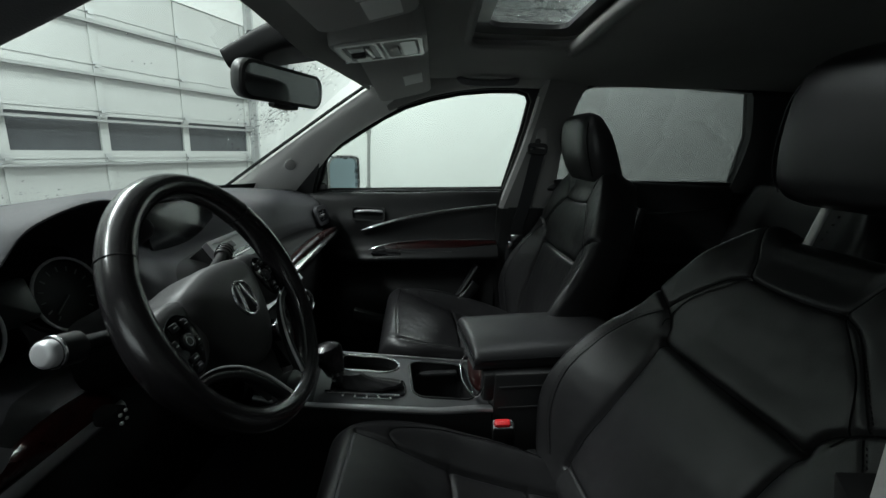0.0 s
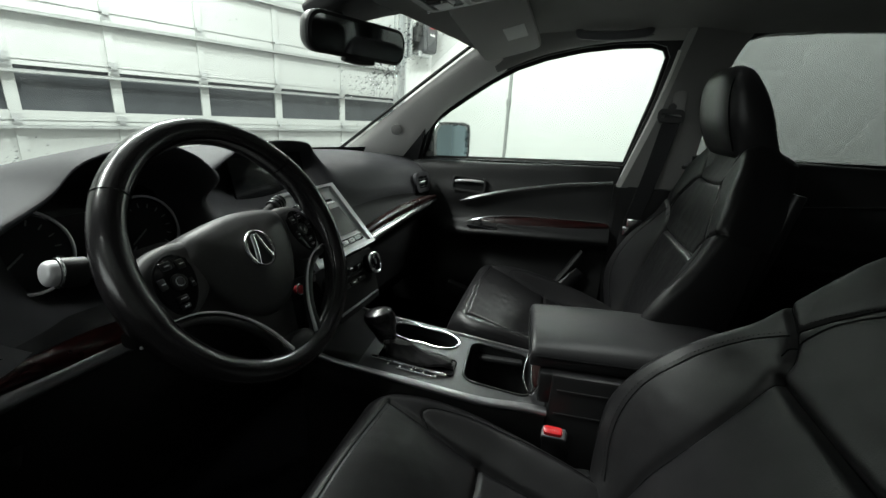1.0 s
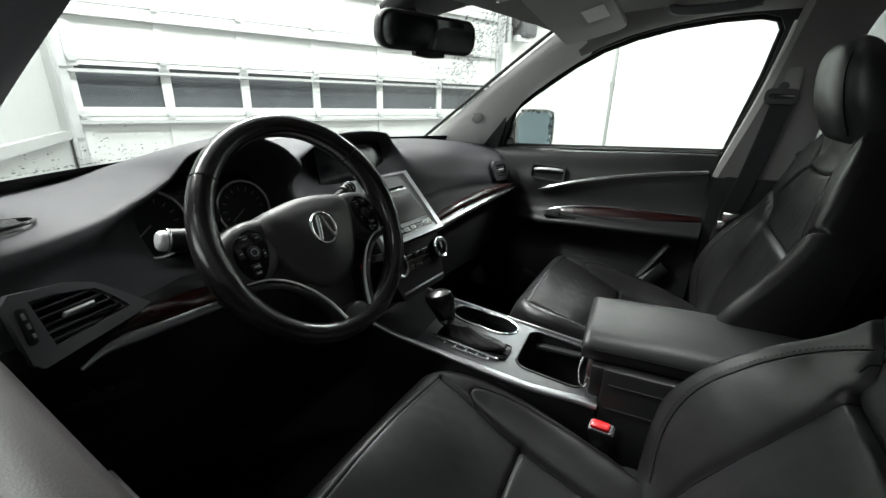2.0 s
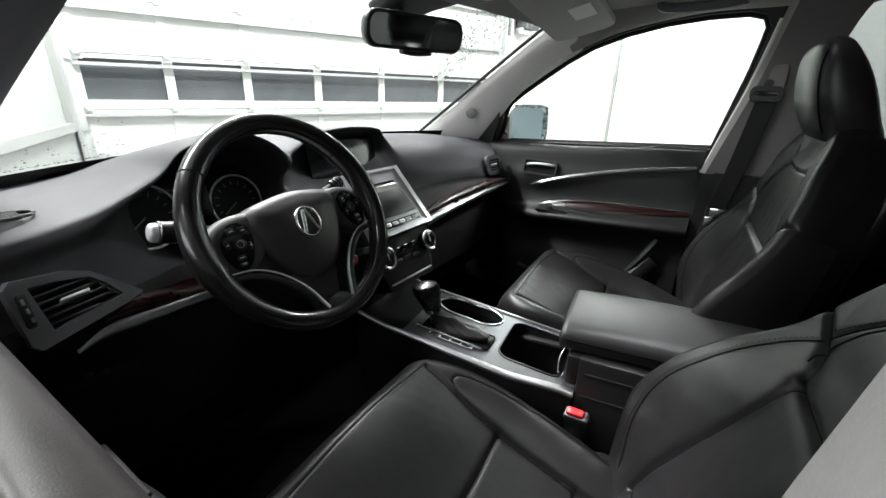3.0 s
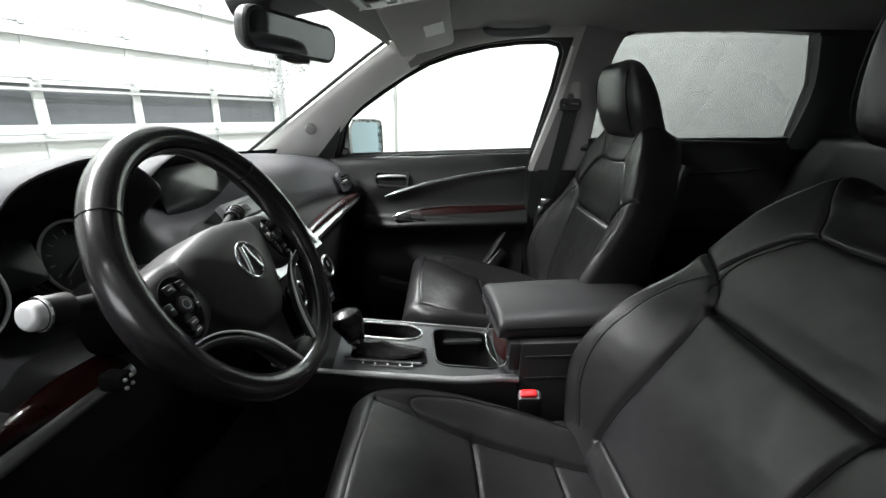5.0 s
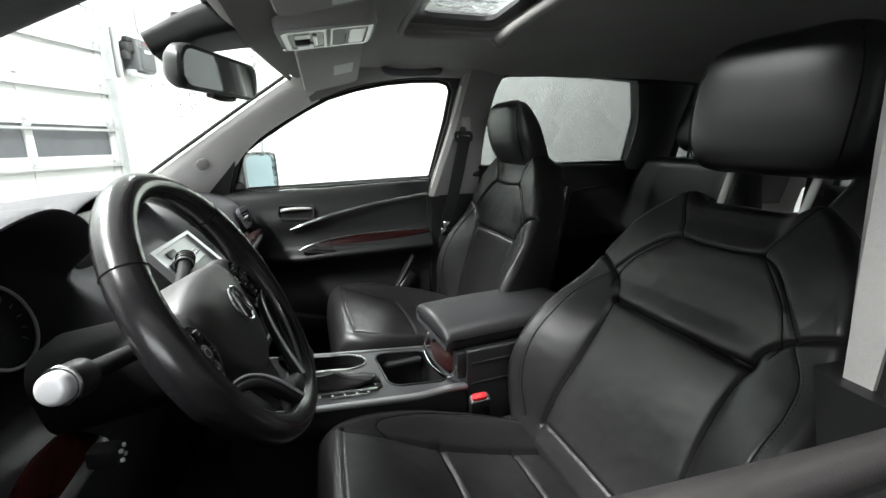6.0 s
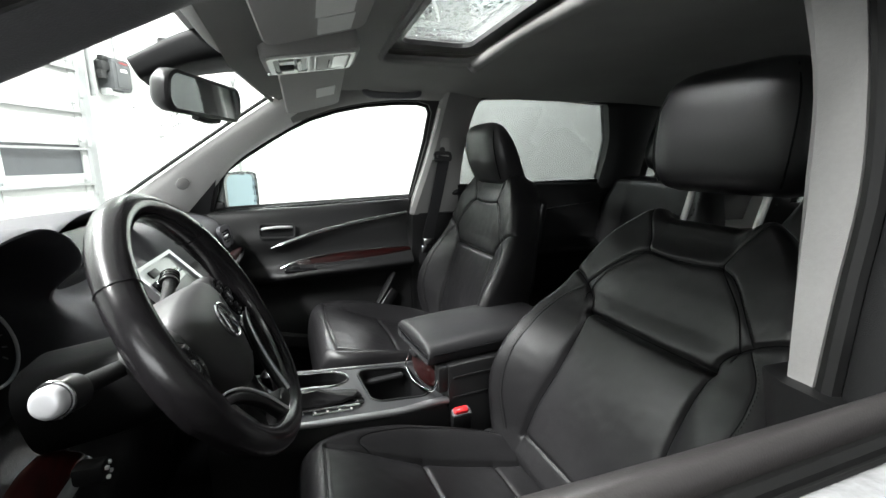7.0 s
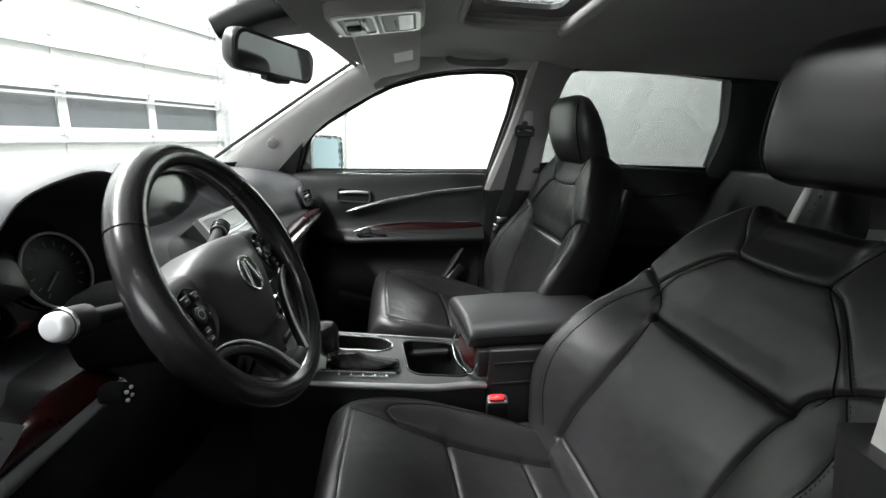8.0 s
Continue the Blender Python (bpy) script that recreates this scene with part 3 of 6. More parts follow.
def roof_panel():
    hole = [(x, y + (SUN_Y0 + SUN_Y1) / 2) for x, y in rrect(2 * SUN_X + 0.02, SUN_Y0 - SUN_Y1 + 0.02, 0.05, 4)]
    outer = [(0.70, -2.2), (0.70, 0.1), (0.66, 0.33), (0.3, 0.39), (-0.3, 0.39), (-0.66, 0.33), (-0.70, 0.1), (-0.70, -2.2)]
    return plate(outer, [hole], 0.03, lambda x, y, k: (x, y, 1.66 + 0.03 * k - 0.07 * max(0, y) / 0.3 - 0.03 * (x / 0.7) ** 2))


part("roof_panel", roof_panel(), BODYPAINT, car, "painted outer roof")
SO = [(x, y + (SUN_Y0 + SUN_Y1) / 2) for x, y in rrect(2 * SUN_X + 0.01, SUN_Y0 - SUN_Y1 + 0.01, 0.05, 5)]
SI = [(x, y + (SUN_Y0 + SUN_Y1) / 2) for x, y in rrect(2 * SUN_X - 0.13, SUN_Y0 - SUN_Y1 - 0.09, 0.04, 5)]
part("sunroof_frame", plate(SO, [SI], 0.012, lambda x, y, k: (x, y, 1.645 + 0.012 * k)), HARD, car, "black sunroof frame")
part("sunroof_lip", sweep([(x, y, lining_z(x, y) + 0.004) for x, y in SO], ring(0.011, 8), closed=True), FABRIC, car, "rounded grey lip of the sunroof opening")
part("shade_roll", sweep([(-0.33, SUN_Y1 - 0.004, 1.618), (0.0, SUN_Y1 - 0.004, 1.628), (0.30, SUN_Y1 - 0.004, 1.616), (0.335, SUN_Y1 + 0.006, 1.606)], ring(0.022, 12, 0.018), 24), FABRIC, car, "grey cloth roll behind the sunroof opening")
part("sunroof_glass", plate(SO, [], 0.005, lambda x, y, k: (x, y, 1.668 + 0.005 * k)), TINTED, car, "wet sunroof glass").visible_shadow = False


def shield(t, v):
    """A point of the windscreen: t across from -1 to 1, v from its base to the roof."""
    x = t * (0.72 - 0.08 * v)
    y0, z0 = 1.02 - 0.48 * x * x, 1.12
    y1, z1 = 0.375 - 0.12 * x * x, 1.572
    return (x, y0 + (y1 - y0) * v, z0 + (z1 - z0) * v + 0.03 * math.sin(math.pi * v))


part("windscreen", skin([[shield(-1 + 2 * i / 20, v / 12) for i in range(21)] for v in range(13)]), GLASS, car, "clear windscreen with water drops").visible_shadow = False
part("windscreen_band", skin([[(Vector(shield(-1 + 2 * i / 20, v)) + Vector((0, -0.006, -0.004))) for i in range(21)] for v in (0.0, 0.045, 0.09)]), PIANO, car, "black band along the screen base")


def drops(name, where, count, r0, r1, seed):
    """Water drops: flattened beads on a sheet of glass; where(random) gives a place and the sheet's normal."""
    rnd = random.Random(seed)
    vs, fs = [], []
    for i in range(count):
        p, nrm = where(rnd)
        r = r0 + (r1 - r0) * rnd.random() ** 2.5
        m = basis(p, Vector(nrm).orthogonal(), nrm)
        k = len(vs)
        sx, sy = 1 + 0.5 * rnd.random(), 1 + 0.4 * rnd.random()
        for h, q in ((0.0, 1.0), (0.35, 0.75)):
            for j in range(7):
                a = 2 * math.pi * j / 7
                vs.append(m @ Vector((r * sx * q * math.cos(a), r * sy * q * math.sin(a), r * h)))
        vs.append(m @ Vector((0, 0, r * 0.5)))
        for j in range(7):
            n = (j + 1) % 7
            fs.append((k + j, k + n, k + 7 + n, k + 7 + j))
            fs.append((k + 7 + j, k + 7 + n, k + 14))
    me = bpy.data.meshes.new(name)
    me.from_pydata([tuple(v) for v in vs], [], fs)
    me.materials.append(GLASSDROP)
    me.polygons.foreach_set("use_smooth", [True] * len(me.polygons))
    ob = new(name, me)
    ob.parent = car
    ob.matrix_parent_inverse = Matrix.Translation(-car.location)
    ob.visible_shadow = False
    ob["label"], ob["kind"] = "water drops on glass", "stuff"
    return ob


def on_screen(t, v):
    t, v = max(-0.97, min(0.97, t)), max(0.08, min(0.98, v))
    return Vector(shield(t, v)) + Vector((0, 0.003, 0.004)), (0, 0.55, 0.83)


def on_corner(rnd):
    # thick in the passenger's upper corner
    if rnd.random() < 0.7:
        return on_screen(rnd.gauss(0.68, 0.10), rnd.gauss(0.74, 0.10))
    return on_screen(rnd.gauss(0.76, 0.07), rnd.gauss(0.50, 0.09))


def on_base(rnd):
    # fine along the base, sparse elsewhere
    if rnd.random() < 0.92:
        return on_screen(rnd.uniform(-1, 1), abs(rnd.gauss(0.10, 0.05)))
    return on_screen(rnd.uniform(-1, 1), rnd.uniform(0.1, 1))


drops("water_drops", on_corner, 1500, 0.0012, 0.0036, 3)
drops("water_drops", on_base, 1300, 0.0006, 0.0021, 5)
drops("water_drops", lambda rnd: (Vector((rnd.uniform(-0.34, 0.34), rnd.uniform(-0.29, -0.03), 1.6735)), (0, 0, 1)), 800, 0.0012, 0.006, 4)
part("header_trim", ribbon([(x, 0.33 - 0.10 * x * x, lining_z(x, 0.30)) for x in (-0.6, -0.3, 0, 0.3, 0.6)], [(x, 0.375 - 0.10 * x * x, 1.565) for x in (-0.6, -0.3, 0, 0.3, 0.6)], (0, 0.004, -0.006)), FABRIC, car, "cloth edge over the windscreen")
part("floor_pan", box((1.64, 3.2, 0.06), (0, -0.55, 0.36), 0.02), CARPET, car, "black carpeted floor")
part("firewall", box((1.6, 0.05, 0.75), (0, 0.98, 0.75), 0.02), CARPET, car, "black carpeted front wall")
part("rear_wall", plate([(-0.72, 0.38), (0.72, 0.38), (0.70, 1.2), (0.62, 1.6), (-0.62, 1.6), (-0.70, 1.2)], [[(-0.58, 1.12), (0.58, 1.12), (0.52, 1.48), (-0.52, 1.48)]], 0.05, lambda x, z, k: (x, -2.18 - 0.05 * k, z)), SOFT, car, "dark tailgate with its window opening")
part("rear_glass", plate([(-0.58, 1.12), (0.58, 1.12), (0.52, 1.48), (-0.52, 1.48)], [], 0.005, lambda x, z, k: (x, -2.205 - 0.005 * k, z)), TINTED, car, "tinted rear window")
part("bonnet", plate([(0.78, 0.75), (0.75, 1.75), (0.6, 1.95), (-0.6, 1.95), (-0.75, 1.75), (-0.78, 0.75), (-0.5, 0.93), (0, 1.03), (0.5, 0.93)], [], 0.03, lambda x, y, k: (x, y, 1.09 - 0.16 * max(0, (y - 1.0)) ** 1.3 - 0.04 * x * x - 0.03 * k)), BODYPAINT, car, "painted bonnet")
for sx in (-1, 1):
    for wy in (1.35, -1.48):
        w = part("wheel", B(disc(0.37, 0.24, basis((sx * 0.945, wy, 0.37), (0, 1, 0), (-sx, 0, 0)), 40, 0.03)), RUBBER, car, "black tyre")
        part("rim", disc(0.24, 0.02, basis((sx * 0.946, wy, 0.37), (0, 1, 0), (sx, 0, 0)), 30, 0.008), SILVER, w, "alloy rim")
    # painted sides: wings lofted along the car, and the closed lower sill
    prof = ((0.82, 1.10), (0.87, 1.085), (0.91, 1.04), (0.93, 0.95), (0.935, 0.83), (0.92, 0.62), (0.90, 0.45), (0.86, 0.40))
    for nm, stations in (("front_wing", ((0.70, 1.0, 0.0), (1.1, 0.995, 0.01), (1.5, 0.97, 0.06), (1.8, 0.91, 0.13), (1.98, 0.76, 0.22))), ("rear_wing", ((-1.16, 1.0, -0.09), (-1.5, 1.0, -0.10), (-1.9, 0.98, -0.10), (-2.15, 0.94, -0.08), (-2.25, 0.84, -0.04)))):
        cols = [crom([(sx * x * k, y, z - dz * smooth01((z - 0.5) / 0.5)) for y, k, dz in stations], 16) for x, z in prof]
        part(nm, skin(cols), BODYPAINT, car, "painted body side")
    part("sill_panel", box((0.05, 2.2, 0.28), (sx * 0.885, -0.35, 0.48), 0.02), BODYPAINT, car, "painted lower sill")
    part("sill_trim", box((0.05, 2.0, 0.20), (sx * 0.825, 0.0, 0.45), 0.012), LOWDASH, car, "black inner sill trim")
nose = [[(x, 1.95 - 0.22 * (x / 0.72) ** 2 - b, z) for x in np.linspace(-0.72, 0.72, 17)] for b, z in ((0.10, 0.93), (0.0, 0.88), (-0.06, 0.75), (-0.08, 0.58), (-0.04, 0.42), (0.06, 0.36))]
part("front_bumper", skin(nose), BODYPAINT, car, "painted front bumper")


# ---------------------------------------------------------------- doors
def loft(stations, nx, ny):
    """A smooth sheet through profiles: each station is x and a list of (y, z)."""
    cols = []
    for x, prof in stations:
        cols.append([np.array((x, *p)) for p in crom(prof, ny)])
    rows = []
    for j in range(ny + 1):
        rows.append(crom([c[j] for c in cols], nx))
    return rows


def front_door(s):
    # inner panel: profiles from the belt down, from the rear edge to the front edge
    prof = {
        -0.21: [(0.80, 1.155), (0.785, 1.165), (0.775, 1.15), (0.775, 1.10), (0.768, 1.06), (0.765, 0.99), (0.755, 0.955), (0.735, 0.94), (0.70, 0.915), (0.71, 0.89), (0.755, 0.86), (0.765, 0.78), (0.75, 0.65), (0.77, 0.50)],
        0.0: [(0.80, 1.145), (0.785, 1.155), (0.77, 1.14), (0.765, 1.09), (0.755, 1.05), (0.752, 0.99), (0.745, 0.955), (0.725, 0.935), (0.675, 0.91), (0.685, 0.885), (0.75, 0.85), (0.765, 0.78), (0.74, 0.65), (0.765, 0.50)],
        0.2: [(0.80, 1.132), (0.785, 1.142), (0.765, 1.125), (0.755, 1.08), (0.74, 1.03), (0.742, 0.98), (0.735, 0.945), (0.715, 0.92), (0.67, 0.90), (0.68, 0.875), (0.75, 0.84), (0.765, 0.77), (0.73, 0.65), (0.76, 0.50)],
        0.34: [(0.80, 1.128), (0.785, 1.138), (0.76, 1.12), (0.748, 1.07), (0.73, 1.02), (0.738, 0.965), (0.732, 0.93), (0.722, 0.91), (0.69, 0.885), (0.70, 0.86), (0.755, 0.83), (0.77, 0.76), (0.74, 0.65), (0.765, 0.50)],
        0.50: [(0.80, 1.122), (0.785, 1.13), (0.765, 1.11), (0.755, 1.06), (0.75, 1.01), (0.75, 0.95), (0.75, 0.92), (0.75, 0.90), (0.745, 0.88), (0.75, 0.85), (0.765, 0.82), (0.775, 0.75), (0.765, 0.65), (0.775, 0.50)],
        0.66: [(0.80, 1.115), (0.79, 1.12), (0.78, 1.10), (0.775, 1.06), (0.775, 1.01), (0.775, 0.95), (0.775, 0.92), (0.775, 0.90), (0.775, 0.88), (0.775, 0.85), (0.78, 0.82), (0.785, 0.75), (0.78, 0.65), (0.785, 0.50)],
    }
    if s < 0:
        # the driver's door sits a little lower and further out
        prof = {y - 0.09 * min(1.0, max(0.0, (0.45 - y) / 0.6)): [(min(x + 0.018 + 0.03 * smooth01((1.12 - z) / 0.06), 0.793 if z > 1.10 else 9), min(z - 0.042 * smooth01((z - 0.9) / 0.2), 1.129 - 0.015 * (y - 0.09 * min(1.0, max(0.0, (0.45 - y) / 0.6))) - 0.036)) for x, z in p] for y, p in prof.items()}
    dy, dz, dx = (0.0, 0.0, 0.0) if s > 0 else (-0.03, -0.042, 0.05)
    ys = sorted(prof)
    cols = [[np.array((s * x, y, z)) for x, z in crom(prof[y], 52)] for y in ys]
    rows = [crom([c[j] for c in cols], 30) for j in range(53)]
    d = part("door", skin(rows), DOORBLACK, car, "black inner door panel with wood strip and chrome line" if s == 1 else "driver's door with lowered window and wet outer sill")
    # chrome line rising to the rear, and the wood strip over the armrest
    if s > 0:
      part("chrome_line", sweep([(s * (x + dx), y, z) for x, y, z in ((0.722, 0.345, 0.989), (0.719, 0.31, 1.002), (0.721, 0.275, 1.014), (0.726, 0.196, 1.038), (0.738, 0.07, 1.066), (0.749, -0.04, 1.086), (0.762, -0.195, 1.108))], ring(0.0105, 10, 0.009), 40, scale=lambda t: 0.4 + 0.6 * min(1, 5 * t)), CHROME, d, "satin chrome line")
    if s > 0:
      part("wood_strip", ribbon([(s * x, y, z) for x, y, z in ((0.741, 0.345, 0.893), (0.735, 0.28, 0.925), (0.733, 0.20, 0.944), (0.737, 0.08, 0.955), (0.745, -0.05, 0.960), (0.757, -0.16, 0.961), (0.763, -0.205, 0.960))],
                              [(s * x, y, z) for x, y, z in ((0.740, 0.345, 0.889), (0.724, 0.28, 0.896), (0.714, 0.20, 0.902), (0.714, 0.08, 0.916), (0.724, -0.05, 0.932), (0.740, -0.16, 0.944), (0.749, -0.205, 0.949))], (-s * 0.006, 0, 0.003)), WOOD, d, "glossy dark red wood strip")
      part("wood_edge", sweep([(s * x, y, z) for x, y, z in ((0.718, 0.335, 0.899), (0.716, 0.28, 0.926), (0.721, 0.20, 0.946), (0.733, 0.08, 0.958), (0.741, -0.05, 0.963), (0.753, -0.16, 0.964), (0.759, -0.205, 0.963))], ring(0.003, 6), 40, scale=lambda t: 0.5 + 0.5 * min(1.0, 4 * t, 4 * (1.05 - t))), CHROME, d, "thin chrome edge")
    # inside handle in its cup
    hm = basis((s * (0.738 + dx), 0.32, 1.058), (0, 1, 0.03), (-s, 0, 0.15))
    if s > 0:
      part("handle_frame", plate(rrect(0.134, 0.058, 0.014), [rrect(0.122, 0.046, 0.010)], 0.010, lambda a, b, k: hm @ Vector((a, b + 0.003, 0.002 + 0.010 * k))), SOFT, d, "black handle surround")
      part("handle_cup", prism(rrect(0.124, 0.048, 0.010), 0.006, hm @ Matrix.Translation((0, 0.003, -0.003))), LOWDASH, d, "black handle cup")
      part("handle", sweep([hm @ Vector(p) for p in ((-0.055, -0.010, 0.004), (-0.040, -0.011, 0.012), (0.0, -0.010, 0.015), (0.036, -0.006, 0.013), (0.052, -0.002, 0.006))], ring(0.0075, 10, 0.0055), 20), LEVER, d, "chrome inside handle")
    part("pull_pocket", box((0.03, 0.22, 0.02), (s * (0.705 + dx), 0.08, 0.913), 0.008), HARD, d)
    part("switch_pod", box((0.05, 0.12, 0.012), (s * (0.70 + dx), 0.24, 0.905), 0.005), PIANO if s > 0 else LOWDASH, d, "window switch plate")
    part("window_switch", box((0.02, 0.03, 0.012), (s * (0.70 + dx), 0.26, 0.913), 0.004), HARD, d)
    part("map_pocket", sweep([(s * (0.745 + dx), 0.38, 0.62), (s * (0.71 + dx), 0.2, 0.6), (s * (0.70 + dx), 0.0, 0.63), (s * (0.74 + dx), -0.13, 0.78)], ring(0.02, 8, 0.03), 24), SOFT, d)
    part("grab_strip", sweep([(s * (0.735 + dx), -0.02, 0.66), (s * (0.725 + dx), -0.07, 0.75), (s * (0.735 + dx), -0.13, 0.86)], ring(0.018, 8, 0.012), 16), SOFT, d, "grey-black panel edge")
    # belt line: felt, outer chrome and outer skin
    for nm2, x, z, prof2, material, lab in (
        ("inner_seal", 0.812 if s > 0 else 0.842, 0.012 if s > 0 else -0.006, ring(0.011 if s > 0 else 0.007, 8), RUBBER, "black rubber seal"),
        ("glass_slot", 0.832 if s > 0 else 0.850, -0.012, ring(0.012, 8, 0.008), RUBBER, ""),
        ("outer_seal", 0.850 if s > 0 else 0.856, 0.004 if s > 0 else -0.010, rrect(0.016, 0.014, 0.005), RUBBER, "black rubber seal"),
        ("belt_moulding", 0.868 if s > 0 else 0.874, -0.002, rrect(0.030, 0.028, 0.011), CHROME if s > 0 else MOULDING, "wet bright belt moulding"),
    ):
        part(nm2, sweep([(s * x, y, 1.113 + z + 0.045 * (0.5 - y) / 0.8 if s > 0 else 1.138 + z - 0.075 * y) for y in (-0.21 + 3 * dy, 0.0, 0.2, 0.4, 0.60)], prof2, 24), material, d, lab)
    if s < 0:
        rows = []
        for y in np.linspace(-0.33, 0.62, 30):
            zi, zo = 1.129 - 0.015 * y, 1.153 - 0.075 * y
            rows.append(crom([(-0.776, y, zi - 0.045), (-0.786, y, zi - 0.014), (-0.797, y, zi), (-0.812, y, (zi + zo) / 2 + 0.004), (-0.826, y, zo), (-0.833, y, zo - 0.003), (-0.836, y, zo - 0.012), (-0.836, y, zo - 0.03)], 24))
        part("sill_cap", skin(rows), SILLPAD, d, "warm grey padded window sill")
    part("outer_skin", skin([[(s * x, y, (z + 0.045 * (0.5 - y) / 0.8) if s > 0 else z + 0.022 - 0.075 * y * smooth01((z - 0.6) / 0.45)) for y in (-0.36, -0.1, 0.1, 0.3, 0.5, 0.72)] for x, z in ((0.872, 1.100), (0.888, 1.092), (0.91, 1.06), (0.93, 0.98), (0.935, 0.85), (0.92, 0.6), (0.90, 0.45))]), BODYPAINT, d, "wet white painted door skin")
    # window frame round the opening
    part("window_channel", sweep([(side_x(z, s, 0.028), y, z) for y, z in opening(s)], ring(0.012, 8, 0.010), up=(s, 0, 0.25), closed=True), RUBBER, d, "black rubber window channel")
    return d


front_door(1)
front_door(-1)


def rear_door(s):
    prof = [(0.78, 1.215), (0.765, 1.225), (0.75, 1.20), (0.745, 1.12), (0.735, 1.07), (0.74, 1.0), (0.73, 0.97), (0.68, 0.93), (0.69, 0.90), (0.74, 0.86), (0.75, 0.7), (0.76, 0.5)]
    pr = crom(prof, 40)
    d = part("door", skin([[(s * x, y, z) for y in (-0.42, -0.6, -0.8, -1.0, -1.14)] for x, z in pr]), DOORBLACK, car, "dark rear door panel with thin bright line")
    part("chrome_line", sweep([(s * 0.74, -0.48, 1.075), (s * 0.735, -0.7, 1.09), (s * 0.74, -1.0, 1.125), (s * 0.745, -1.1, 1.14)], ring(0.005, 8), 20), CHROME, d, "thin chrome line")
    part("outer_skin", box((0.03, 0.8, 0.7), (s * 0.905, -0.78, 0.82), 0.01), BODYPAINT, d, "white painted door skin")
    part("door_cap", box((0.16, 0.8, 0.03), (s * 0.84, -0.78, 1.19), 0.01), HARD, d)
    return d


rear_door(1)
rear_door(-1)


def side_mirror():
    d = thing("side_mirror", (0.86, 0.56, 1.10), "grey door mirror with blue-tinted glass and water drops", "door mirror")
    m = basis((0.912, 0.462, 1.192), (0.87, -0.49, 0), (-0.49, -0.87, 0.03))
    part("housing", prism(rrect(0.20, 0.165, 0.05, 6), -0.09, m, 0.0), BODYPAINT, d, "wet mirror housing")
    part("bezel", B(plate(rrect(0.205, 0.17, 0.052, 6), [rrect(0.178, 0.145, 0.040, 6)], 0.01, lambda a, b, k: m @ Vector((a, b, 0.004 + 0.008 * k)))), STEEL, d, "grey bezel with drops")
    part("mirror_glass", prism(rrect(0.180, 0.147, 0.040, 6), 0.004, m @ Matrix.Translation((0, 0, 0.003))), BLUEMIRROR, d, "blue-tinted mirror glass")
    part("arm", box((0.10, 0.07, 0.06), (0.87, 0.535, 1.135), 0.015), HARD, d)
    wet = drops("water_drops", lambda rnd: (m @ Vector((0.095 - 0.014 * rnd.random() ** 1.5, rnd.uniform(-0.075, 0.078), 0.0125)) if rnd.random() < 0.7 else m @ Vector((rnd.uniform(-0.08, 0.09), 0.080 - 0.01 * rnd.random() ** 2, 0.0125)), (-0.49, -0.87, 0.03)), 260, 0.0012, 0.004, 9)
    wet.parent = d
    wet.matrix_parent_inverse = Matrix.Translation(-d.location)
    return d


side_mirror()

